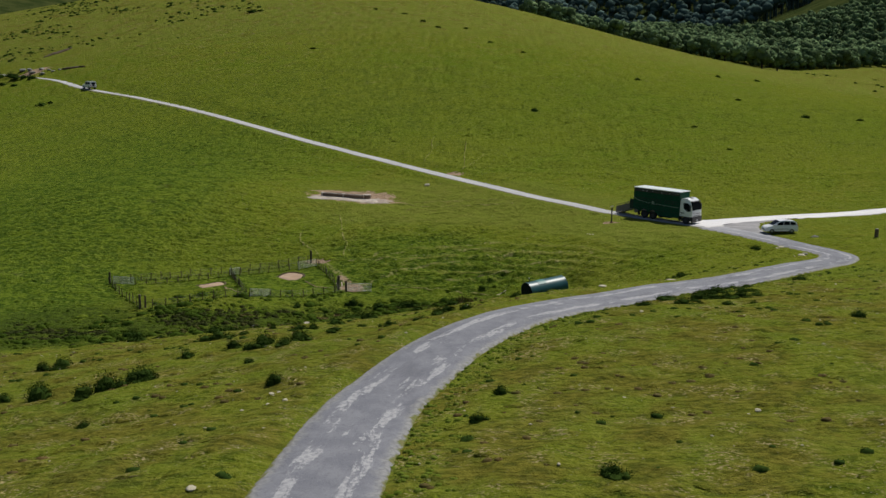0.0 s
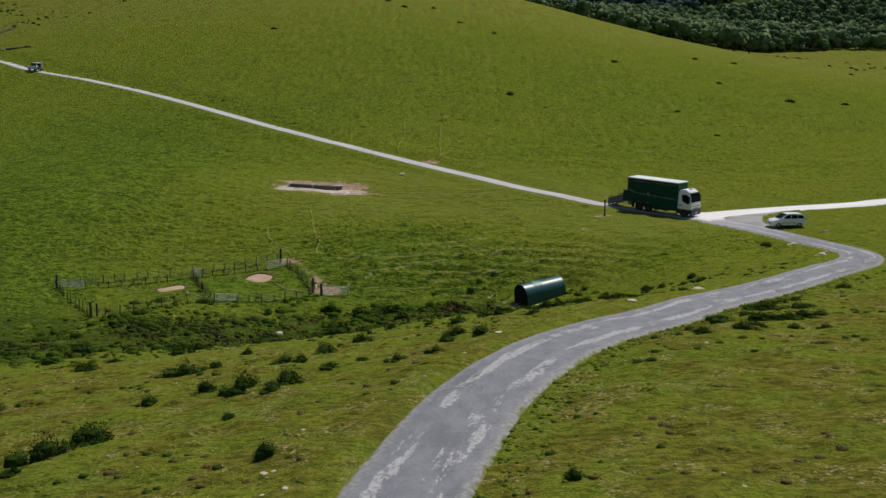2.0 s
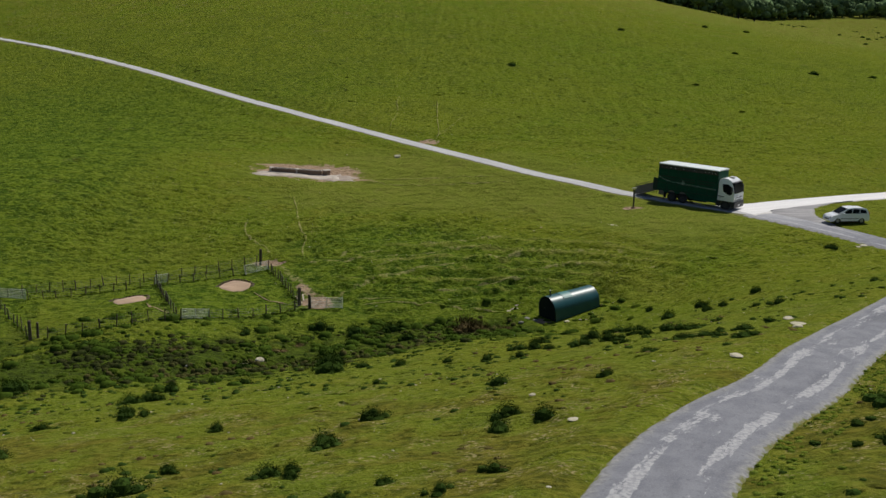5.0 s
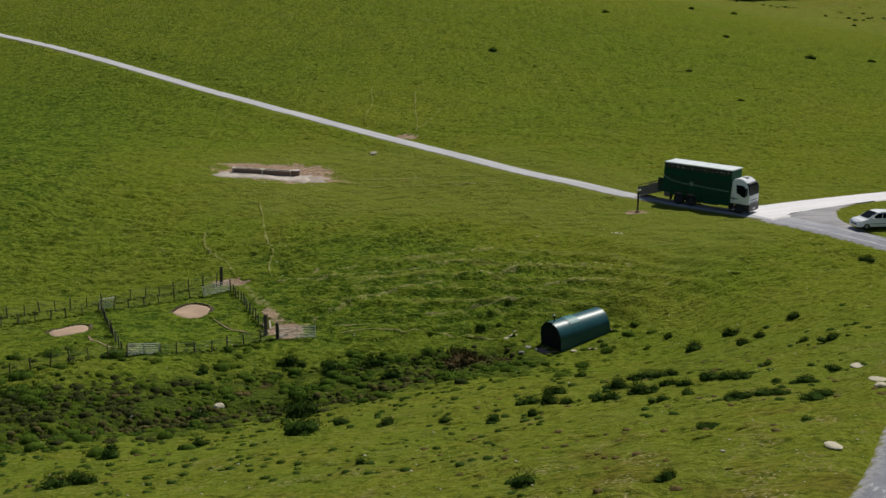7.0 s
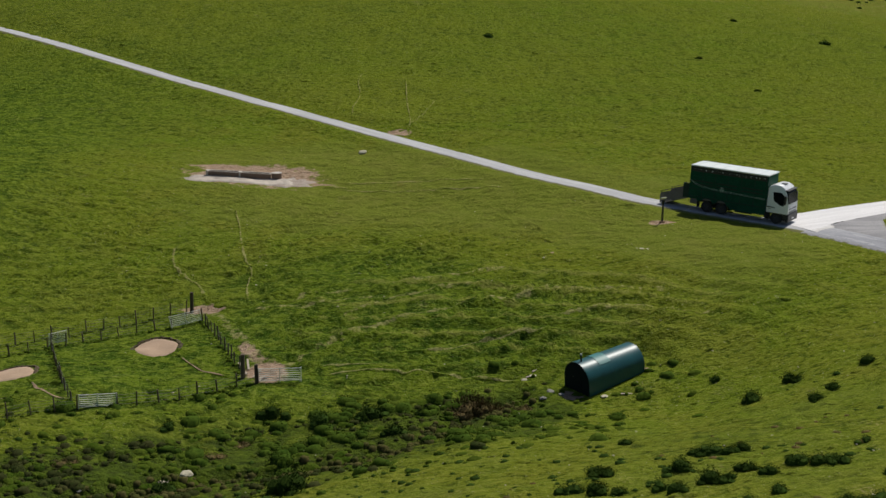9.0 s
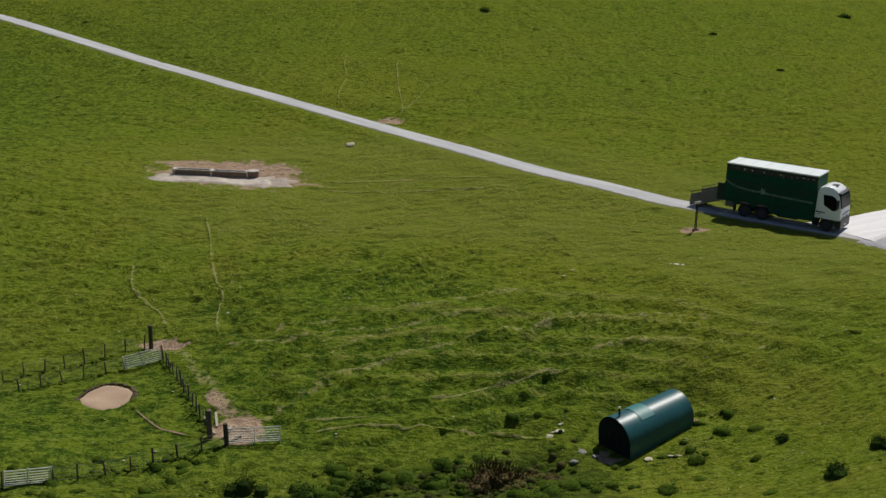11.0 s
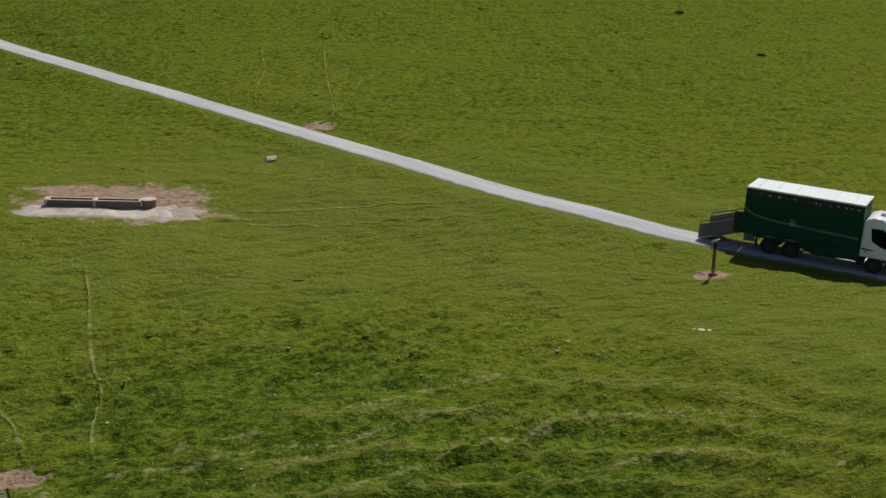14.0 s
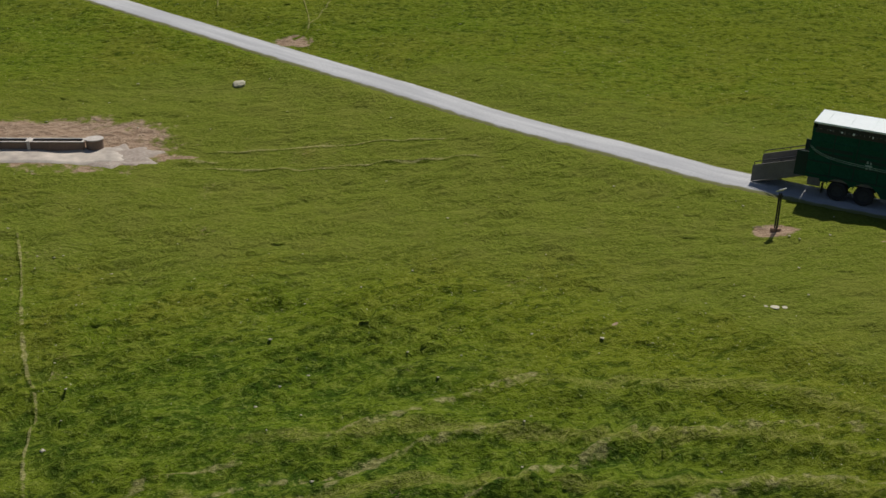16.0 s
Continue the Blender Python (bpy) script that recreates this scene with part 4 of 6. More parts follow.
    part("rear_lintel", bevelled(-0.02, 0.06, -W, W, 3.45, 4.05, 0.02), GREEN_DARK, truck)
    # lowered ramp with solid side gates
    bm = bmesh.new()
    prism(bm, [(0.0, 1.16), (-2.85, 0.10), (-2.85, 0.04), (0.0, 1.06)], -1.12, 1.12)
    ramp = part("ramp", bm, RAMP, truck, "lowered boarded loading ramp")
    for k in range(9):
        x = -0.3 - k * 0.29
        z = 1.16 + x * 0.372
        part("cleat", bevelled(x - 0.02, x + 0.02, -1.0, 1.0, z, z + 0.03, 0.005, 1), GALV, ramp)
    for side in (-1, 1):
        y = side * 1.14
        bm = bmesh.new()
        prism(bm, [(0.0, 1.12), (0.0, 2.05), (-2.7, 1.14), (-2.82, 1.08), (-2.82, 0.16)], y - 0.025, y + 0.025)
        gate = part("ramp_side", bm, RAMP, ramp)
        bm = bmesh.new()
        tube(bm, (0.0, y, 2.24), (-2.75, y, 1.30), 0.028)
        for u in (0.0, 0.5, 1.0):
            tube(bm, (-2.75 * u, y, 2.02 - 0.93 * u), (-2.75 * u, y, 2.24 - 0.94 * u), 0.022, n=6)
        part("hand_rail", bm, BLACK, ramp)
        bm = bmesh.new()
        box(bm, -0.62, -0.02, y - 0.03, y + 0.03, 1.05, 2.42)
        part("rear_door", bm, GREEN_DARK, truck)
    # cab, drawn 0.65 m ahead of its place and set back whole
    cab = part("cab", tapered_prism([(7.82, 0.95), (7.82, 3.05), (7.98, 3.28), (8.35, 3.42), (8.85, 3.40), (9.25, 3.18), (9.50, 2.78), (9.66, 2.05), (9.74, 1.72), (9.76, 0.95)], 1.24, 0.10, 1.9, 3.4, r=0.09), CAB_WHITE, truck, "white high-roofed cab", True)
    bm = bmesh.new()
    prism(bm, [(9.34, 3.06), (9.59, 2.80), (9.77, 1.90), (9.62, 1.90), (9.20, 2.95)], -1.13, 1.13)
    part("windscreen", bm, GLASS, cab)
    part("sun_visor", bevelled(9.22, 9.62, -1.12, 1.12, 2.98, 3.06, 0.03), BLACK, cab)
    part("roof_hatch", bevelled(8.55, 9.0, -0.32, 0.32, 3.39, 3.44, 0.02), BLACK, cab)
    for side in (-1, 1):
        y0, y1 = sorted((side * 1.19, side * 1.235))
        bm = bmesh.new()
        prism(bm, [(8.42, 2.02), (8.30, 2.78), (8.95, 2.80), (9.25, 2.62), (9.50, 2.0), (9.46, 1.62), (9.0, 1.70)], y0, y1)
        for v in bm.verts:
            v.co.y *= 1 - 0.062 * min(max((v.co.z - 1.9) / 1.5, 0), 1)
        part("side_window", bm, GLASS, cab)
        bm = bmesh.new()
        prism(bm, [(7.90, 1.42), (7.90, 1.52), (8.6, 1.46), (8.6, 1.40)], *sorted((side * 1.242, side * 1.252)))
        part("door_stripe", bm, HUT_DARK, cab)
        part("door_handle", bevelled(8.05, 8.25, *sorted((side * 1.24, side * 1.27)), 1.28, 1.33, 0.01, 1), BLACK, cab)
        mirror = part("mirror", bevelled(9.42, 9.58, *sorted((side * 1.32, side * 1.58)), 1.95, 2.62, 0.04), BLACK, cab)
        bm = bmesh.new()
        tube(bm, (9.45, side * 1.15, 2.45), (9.50, side * 1.4, 2.45), 0.02, n=6)
        part("mirror_arm", bm, BLACK, mirror)
        part("headlamp", bevelled(9.70, 9.80, *sorted((side * 0.80, side * 1.14)), 0.62, 0.80, 0.03), LAMP_CLEAR, cab, "clear headlamp")
        bm = bmesh.new()
        prism(bm, [(7.86, 0.45), (7.86, 0.98), (9.62, 0.98), (9.62, 0.40), (9.36, 0.40)] + [(8.75 + 0.62 * math.cos(math.pi * k / 8), 0.52 + 0.60 * math.sin(math.pi * k / 8)) for k in range(9)] + [(8.1, 0.45)], *sorted((side * 1.02, side * 1.22)))
        part("fender", bm, BLACK, cab)
    part("bumper", bevelled(9.60, 9.84, -1.24, 1.24, 0.28, 1.02, 0.07), BLACK, cab, "black lower bumper")
    for k in range(4):
        part("grille_bar", bevelled(9.72, 9.78, -0.85, 0.85, 1.10 + k * 0.14, 1.16 + k * 0.14, 0.015, 1), BLACK if k % 2 == 0 else CAB_WHITE, cab)
    part("plate", bevelled(9.84, 9.855, -0.26, 0.26, 0.50, 0.61, 0.004, 1), CAB_WHITE, cab, "blank white plate")
    # black panels added to close the dark gap between body and cab
    for side in (-1, 1):
        part("black_gap_panel", bevelled(7.70, 8.22, *sorted((side * 1.04, side * 1.22)), 0.36, 1.0, 0.02, 1), BLACK, cab)
    cab.matrix_basis = Matrix.Translation((-0.65, 0, 0))
    return truck


livestock_truck()


def silver_car():
    a, b = Vector((42.95, 82.75)), Vector((38.85, 82.35))
    mid, d = (a + b) / 2, (b - a).normalized()
    car = empty("car", Matrix.Translation((mid.x, mid.y, gz(mid.x, mid.y) + 0.01)) @ Matrix.Rotation(math.atan2(d.y, d.x), 4, 'Z'))
    tagged(car, "silver compact people carrier parked on the grass verge", "car")
    low = [(-2.02, 0.30), (-2.08, 0.55), (-2.05, 0.98), (-1.90, 1.05), (0.95, 0.98), (1.75, 0.86), (2.02, 0.66), (2.08, 0.42), (2.02, 0.24)]
    for cx in (1.28, -1.26):
        low += [(cx + 0.37 * math.cos(math.pi * k / 8), 0.26 + 0.36 * math.sin(math.pi * k / 8)) for k in range(9)]
    body = part("body", tapered_prism(low, 0.87, 0.04, 0.5, 1.0, r=0.05), SILVER, car, smooth_faces=False)
    top = [(-2.02, 1.0), (-1.86, 1.42), (-1.55, 1.57), (-0.4, 1.62), (0.25, 1.55), (0.75, 1.25), (1.22, 0.97)]
    cabin = part("cabin", tapered_prism(top, 0.82, 0.16, 0.98, 1.62, r=0.04), SILVER, car)
    for side in (-1, 1):
        for quad in ([(-1.78, 1.06), (-1.68, 1.38), (-1.10, 1.46), (-1.05, 1.05)], [(-0.98, 1.05), (-1.02, 1.47), (-0.32, 1.49), (-0.22, 1.04)], [(-0.15, 1.04), (-0.24, 1.49), (0.20, 1.44), (0.62, 1.16), (0.72, 1.03)]):
            bm = bmesh.new()
            prism(bm, quad, *sorted((side * 0.80, side * 0.832)))
            for v in bm.verts:
                v.co.y *= 1 - 0.16 * (v.co.z - 0.98) / 0.64
            part("side_window", bm, GLASS, cabin)
        for cx in (1.28, -1.26):
            wheel(car, cx, side * 0.76, 0.31, 0.31, 0.20, side)
        part("headlamp", bevelled(1.82, 2.04, *sorted((side * 0.50, side * 0.80)), 0.60, 0.76, 0.04), LAMP_CLEAR, body, "clear headlamp")
        part("tail_lamp", bevelled(-2.08, -1.98, *sorted((side * 0.62, side * 0.82)), 0.80, 1.15, 0.03), LAMP_RED, body, "red tail lamp")
        part("mirror", bevelled(0.62, 0.78, *sorted((side * 0.84, side * 1.0)), 0.98, 1.12, 0.03), SILVER, body)
        part("door_trim", bevelled(-1.0, 1.0, *sorted((side * 0.862, side * 0.878)), 0.52, 0.57, 0.006, 1), BLACK, body)
    bm = bmesh.new()
    prism(bm, [(0.30, 1.545), (0.78, 1.255), (1.16, 1.02), (1.08, 1.00), (0.25, 1.50)], -0.70, 0.70)
    part("windscreen", bm, GLASS, cabin)
    bm = bmesh.new()
    prism(bm, [(-1.88, 1.42), (-2.0, 1.08), (-1.94, 1.08), (-1.82, 1.40)], -0.62, 0.62)
    part("rear_window", bm, GLASS, cabin)
    part("sill", bevelled(-0.85, 0.85, -0.84, 0.84, 0.18, 0.30, 0.02, 1), BLACK, body)
    part("front_grille", bevelled(2.03, 2.10, -0.45, 0.45, 0.38, 0.50, 0.02, 1), BLACK, body)


silver_car()


def far_four_by_four():
    x, y = -95.0, 206.2
    car = empty("off_road_car", Matrix.Translation((x, y, gz(x, y) + 0.14)) @ Matrix.Rotation(radians(140), 4, 'Z'))
    tagged(car, "white boxy off-road car on the distant lane", "car")
    body = part("body", tapered_prism([(-1.95, 0.45), (-1.95, 1.10), (1.95, 1.10), (2.0, 0.85), (1.95, 0.45)], 0.86, 0.02, 0.5, 1.1), VAN_WHITE, car)
    part("cabin", tapered_prism([(-1.92, 1.10), (-1.85, 1.92), (0.55, 1.95), (0.85, 1.10)], 0.84, 0.08, 1.1, 1.95), VAN_WHITE, car)
    for side in (-1, 1):
        for x0, x1 in ((-1.7, -0.75), (-0.62, 0.42)):
            part("side_window", bevelled(x0, x1, *sorted((side * 0.79, side * 0.835)), 1.22, 1.74, 0.01, 1), GLASS, car)
        for cx in (1.25, -1.2):
            wheel(car, cx, side * 0.74, 0.38, 0.38, 0.24, side)
        part("tail_lamp", bevelled(-1.99, -1.94, *sorted((side * 0.6, side * 0.8)), 0.75, 0.95, 0.01, 1), LAMP_RED, body)
    part("rear_window", bevelled(-1.93, -1.87, -0.62, 0.62, 1.25, 1.72, 0.01, 1), GLASS, car)
    part("spare_wheel_cover", bevelled(-2.12, -1.95, -0.3, 0.3, 0.7, 1.3, 0.06), BLACK, car)
    part("bumper", bevelled(-2.05, 2.08, -0.84, 0.84, 0.42, 0.58, 0.03, 1), BLACK, car)
    part("windscreen", bevelled(0.60, 0.72, -0.68, 0.68, 1.2, 1.78, 0.01, 1), GLASS, car)


far_four_by_four()


def arch_hut():
    fx, fy = 8.45, 64.45
    z = -5.30
    hut = empty("shelter_hut", Matrix.Translation((fx, fy, z)) @ Matrix.Rotation(0.541, 4, 'Z') @ Matrix.Rotation(-0.085, 4, 'Y'))
    tagged(hut, "dark teal barrel-roofed shelter hut standing in the grassy hollow", "hut")
    L, r, wall, n = 4.85, 1.18, 0.80, 22

    def section(rad):
        pts = [(-rad, -0.35), (-rad, wall * 0.5)] + [(-rad * math.cos(math.pi * k / n), wall + rad * math.sin(math.pi * k / n)) for k in range(n + 1)] + [(rad, wall * 0.5), (rad, -0.35)]
        return pts
    outer, inner = section(r), section(r - 0.05)
    bm = bmesh.new()
    stations = [0.0, 0.06] + [0.06 + (L - 0.12) * k / 14 for k in range(1, 14)] + [L - 0.06, L]
    rows = []
    for i, x in enumerate(stations):
        s = 1.012 if i in (0, 1, len(stations) - 2, len(stations) - 1) else 1.0
        rows.append([bm.verts.new((x, y * s, zz * s)) for y, zz in outer])
    for a, b in zip(rows[:-1], rows[1:]):
        for k in range(len(outer) - 1):
            bm.faces.new((a[k], a[k + 1], b[k + 1], b[k]))
    part("shell", bm, HUT_GREEN, hut, "curved teal shell", True)
    for x, nm in ((0.04, "end_wall"), (L - 0.04, "end_wall")):
        bm = bmesh.new()
        prism(bm, [(y, zz) for y, zz in inner], -0.03, 0.03)
        bmesh.ops.rotate(bm, matrix=Matrix.Rotation(radians(90), 3, 'Z'), verts=bm.verts)
        bmesh.ops.translate(bm, vec=(x, 0, 0), verts=bm.verts)
        wall_part = part(nm, bm, HUT_DARK, hut)
        if x < 1:
            part("door", bevelled(-0.01, 0.015, -0.42, 0.42, 0.05, 1.75, 0.008, 1), HUT_DARK, wall_part)
            part("handle", bevelled(-0.04, -0.005, 0.28, 0.36, 0.9, 0.98, 0.008, 1), BLACK, wall_part)
    for x in (0.06, L - 0.10):
        bm = bmesh.new()
        band = [(y * 1.014, zz * 1.014) for y, zz in outer]
        a = [bm.verts.new((x, y, zz)) for y, zz in band]
        b = [bm.verts.new((x + 0.06, y, zz)) for y, zz in band]
        for k in range(len(band) - 1):
            bm.faces.new((a[k], a[k + 1], b[k + 1], b[k]))
        part("band", bm, HUT_GREEN, hut, smooth_faces=True)
    bm = bmesh.new()
    sheet = [(y * 1.016, zz * 1.016) for y, zz in outer[8:19]]
    a = [bm.verts.new((1.30, y, zz)) for y, zz in sheet]
    b = [bm.verts.new((2.25, y, zz)) for y, zz in sheet]
    for k in range(len(sheet) - 1):
        bm.faces.new((a[k], a[k + 1], b[k + 1], b[k]))
    part("roof_patch", bm, HUT_PALE, hut, "faded lighter roof panel", True)
    bm = bmesh.new()
    tube(bm, (0.42, 0, wall + r), (0.42, 0, wall + r + 0.48), 0.055, n=10)
    pipe = part("vent_pipe", bm, BLACK, hut, "black vent pipe")
    bm = bmesh.new()
    tube(bm, (0.42, 0, wall + r + 0.46), (0.42, 0, wall + r + 0.54), 0.07, 0.05, n=10)
    part("pipe_cap", bm, CAB_WHITE, pipe, "white pipe cap")


arch_hut()


def water_troughs():
    z = (gz(-21.5, 107.55) + gz(-14.5, 107.55)) / 2 + 0.10

    def trough(x0, x1, y, name_label):
        tilt = math.atan2(gz(-14.5, y) - gz(-21.5, y), 7.0)
        t = empty("water_trough", Matrix.Translation((x0, y, z + (x0 + 18.2) * math.tan(tilt))) @ Matrix.Rotation(radians(1.0), 4, 'Z') @ Matrix.Rotation(-tilt, 4, 'Y'))
        tagged(t, name_label, "trough", "water troughs")
        n = x1 - x0
        bm = bmesh.new()
        for b in ((0, n, -0.36, -0.28), (0, n, 0.28, 0.36), (0, 0.08, -0.28, 0.28), (n - 0.08, n, -0.28, 0.28)):
            box(bm, *b, -0.15, 0.44)
        box(bm, 0.08, n - 0.08, -0.28, 0.28, -0.15, 0.1)
        part("basin", bm, TROUGH, t)
        bm = bmesh.new()
        for b in ((-0.03, n + 0.03, -0.40, -0.27), (-0.03, n + 0.03, 0.27, 0.40), (-0.03, 0.10, -0.27, 0.27), (n - 0.10, n + 0.03, -0.27, 0.27)):
            box(bm, *b, 0.44, 0.49)
        part("rim", bm, TROUGH_RIM, t, "pale worn rim")
        part("water", bevelled(0.085, n - 0.085, -0.275, 0.275, 0.30, 0.36, 0.004, 1), WATER, t)
        for k in (1, 2):
            part("rib", bevelled(n * k / 3 - 0.05, n * k / 3 + 0.05, -0.39, -0.36, -0.1, 0.44, 0.01, 1), TROUGH, t)
    trough(-21.35, -18.30, 107.55, "long brown water trough with pale rim on a concrete slab")
    trough(-18.15, -15.15, 107.60, "long brown water trough with pale rim on a concrete slab")
    for x in (-21.5, -18.22):
        part_post = tagged(mesh_from(bevelled(-0.09, 0.09, -0.42, 0.42, -0.2, 0.54, 0.03), "trough_divider", TROUGH_RIM), "pale upright block between water troughs", "block")
        part_post.matrix_basis = Matrix.Translation((x, 107.55, gz(x, 107.55) + 0.06))
    tank = empty("round_tank", Matrix.Translation((-14.55, 107.62, gz(-14.55, 107.62) + 0.06)))
    tagged(tank, "round brown supply tank with pale lid beside the troughs", "tank")
    bm = bmesh.new()
    tube(bm, (0, 0, -0.2), (0, 0, 0.58), 0.50, n=28)
    part("drum", bm, TROUGH, tank, smooth_faces=False)
    bm = bmesh.new()
    tube(bm, (0, 0, 0.58), (0, 0, 0.64), 0.54, n=28)
    part("lid", bm, TROUGH_RIM, tank, "pale concrete lid")


def mesh_from(bm, name, mat, smooth_faces=False):
    ob = part(name, bm, mat, None, smooth_faces=smooth_faces)
    return ob


def draped(name, cx, cy, rx, ry, turn, mat, label, category, lift=0.03, ragged=0.12, seed=1, square=0.0, kind="structure", rings=8):
    """A patch lying on the ground with a ragged outline."""
    c, s = math.cos(radians(turn)), math.sin(radians(turn))
    n = 72
    verts, faces = [(cx, cy)], []
    for j in range(1, rings + 1):
        for k in range(n):
            a = 2 * math.pi * k / n
            e = 1 + ragged * (value_noise(np.array([math.cos(a) * 3.1 + seed * 7]), np.array([math.sin(a) * 3.1]), seed)[0] + 0.5 * value_noise(np.array([math.cos(a) * 9 + seed]), np.array([math.sin(a) * 9]), seed)[0])
            if square:
                e *= (abs(math.cos(a)) ** 6 + abs(math.sin(a)) ** 6) ** (-1 / 6)
            u, v = rx * e * math.cos(a) * j / rings, ry * e * math.sin(a) * j / rings
            verts.append((cx + u * c - v * s, cy + u * s + v * c))
    xy = np.array(verts)
    z = ground_height(xy[:, 0], xy[:, 1])
    z[1:] += lift
    z[0] += lift
    z[-n:] -= lift + 0.04
    for k in range(n):
        faces.append((0, 1 + k, 1 + (k + 1) % n))
        for j in range(rings - 1):
            a, b = 1 + j * n, 1 + (j + 1) * n
            faces.append((a + k, b + k, b + (k + 1) % n, a + (k + 1) % n))
    return tagged(mesh_object(name, np.column_stack([xy, z]), faces, mat, True), label, category, kind=kind)


water_troughs()
draped("trough_slab", -18.0, 106.6, 5.4, 1.2, 0, SLAB, "pale wet-stained concrete slab under the troughs", "slab", 0.10, 0.10, 3, 1.0, "structure")
draped("mud_splash", -12.9, 106.4, 2.1, 1.5, 5, MUD, "grey trampled mud at the end of the trough slab", "mud", 0.07, 0.3, 9)


# ---- pens ----
def hurdle(a, b, h=0.9, label="galvanised seven-rail sheep hurdle tied to fence posts"):
    a, b = Vector(a), Vector(b)
    d = (b - a).length
    za, zb = gz(a.x, a.y), gz(b.x, b.y)
    m = Matrix.Translation((a.x, a.y, za)) @ Matrix.Rotation(math.atan2(b.y - a.y, b.x - a.x), 4, 'Z') @ Matrix.Rotation(-math.atan2(zb - za, d), 4, 'Y')
    g = tagged(empty("sheep_hurdle", m), label, "gate", "sheep hurdles")
    for k in range(7):
        bm = bmesh.new()
        z = 0.12 + (h - 0.14) * (k / 6) ** 1.15
        tube(bm, (0, 0, z), (d, 0, z), 0.020 if 0 < k < 6 else 0.026, n=6)
        part("rail", bm, GALV, g)
    for x in (0.0, d * 0.5, d):
        bm = bmesh.new()
        tube(bm, (x, 0, 0.0), (x, 0, h + 0.04), 0.026, n=6)
        part("upright", bm, GALV, g)
    return g


POST_MESHES = []
for k in range(3):
    bm = bmesh.new()
    lean = ((0.03, 0.0), (-0.02, 0.03), (0.0, -0.04))[k]
    tube(bm, (0, 0, -0.35), (lean[0], lean[1], 0.86 + 0.06 * k), 0.046, 0.038, n=7)
    me = bpy.data.meshes.new("post")
    bm.to_mesh(me)
    bm.free()
    me.materials.append(WOOD)
    POST_MESHES.append(me)


def fence(a, b, spacing=1.45, label="sheep fence of split wooden posts and sagging wire", seed=0, tall=1.0):
    a, b = Vector(a), Vector(b)
    f = tagged(empty("pen_fence", Matrix.Translation((a.x, a.y, gz(a.x, a.y)))), label, "fence", "pen fences")
    n = max(2, round((b - a).length / spacing))
    rnd = random.Random(seed)
    feet = []
    for k in range(n + 1):
        p = a.lerp(b, k / n) + Vector((rnd.uniform(-0.06, 0.06), rnd.uniform(-0.06, 0.06)))
        feet.append(Vector((p.x, p.y, gz(p.x, p.y))))
        post = new("post", POST_MESHES[rnd.randrange(3)])
        post.parent = f
        post.matrix_basis = Matrix.Translation(feet[-1] - f.matrix_basis.translation) @ pose(0, 0, 0, rnd.uniform(-4, 4), rnd.uniform(-5, 5), rnd.uniform(0, 360)) @ Matrix.Diagonal((rnd.uniform(0.85, 1.35),) * 2 + (rnd.uniform(0.88, 1.12) * tall, 1))
    for h in (0.20, 0.42, 0.62, 0.80):
        bm = bmesh.new()
        for p, q in zip(feet[:-1], feet[1:]):
            o = f.matrix_basis.translation
            mid = (p + q) / 2 - o + Vector((0, 0, h - 0.03 + rnd.uniform(-0.03, 0.02)))
            tube(bm, p - o + Vector((0, 0, h)), mid, 0.007, n=4)
            tube(bm, mid, q - o + Vector((0, 0, h)), 0.007, n=4)
        part("wire", bm, WIRE, f)
    return f


def stout_post(x, y, h, r, label="stout weathered wooden gate post", tilt=0.0):
    bm = bmesh.new()
    tube(bm, (0, 0, -0.4), (0, 0, h), r, r * 0.9, n=10)
    bmesh.ops.bevel(bm, geom=[e for e in bm.edges if all(v.co.z > h - 0.01 for v in e.verts)], offset=0.02, segments=1, affect='EDGES')
    ob = mesh_from(bm, "gate_post", WOOD)
    ob.matrix_basis = pose(x, y, gz(x, y), tilt, tilt * 0.6, 0)
    return tagged(ob, label, "post", "pen gate posts")


FL, BL, BR, FR = (-33.15, 57.6), (-40.7, 69.0), (-18.1, 77.1), (-12.1, 65.7)
fence(FL, (-22.2, 61.3), 1.3, seed=1)
fence((-20.1, 62.1), (-12.2, 65.6), 1.25, seed=2)
fence(FL, BL, seed=3, label="leaning sheep fence of split wooden posts and wire")
fence(BL, (-18.5, 76.95), 1.2, seed=4)
fence((-37.4, 68.4), (-19.1, 74.5), 1.2, seed=5, label="low inner sheep fence of thin posts and wire", tall=0.86)
fence((-17.0, 75.0), (-13.2, 67.2), 0.75, seed=6, label="close-set sheep fence of split posts beside a worn path")
fence((-26.9, 72.2), (-24.4, 65.6), 0.9, seed=7, label="dividing fence of thin posts across the pen", tall=0.85)
fence((-24.4, 65.6), (-22.8, 62.2), 1.0, seed=8, label="dividing fence of thin posts across the pen", tall=0.85)
hurdle((-19.1, 74.5), (-17.0, 75.0))
hurdle((-22.15, 61.35), (-20.15, 62.1))
hurdle((-12.0, 65.75), (-9.3, 66.0), 0.95)
hurdle((-40.2, 69.0), (-37.6, 68.4))
hurdle((-27.1, 72.3), (-26.2, 73.3), 0.85)
for x, y, h, r, tilt in ((-13.1, 66.65, 1.65, 0.16, 2), (-12.1, 65.7, 1.25, 0.13, -2), (-18.1, 77.1, 1.60, 0.14, 4), (-33.25, 57.65, 1.6, 0.14, -2), (-32.85, 58.2, 1.35, 0.11, 3), (-40.7, 69.1, 1.4, 0.11, 2)):
    stout_post(x, y, h, r, tilt=tilt)


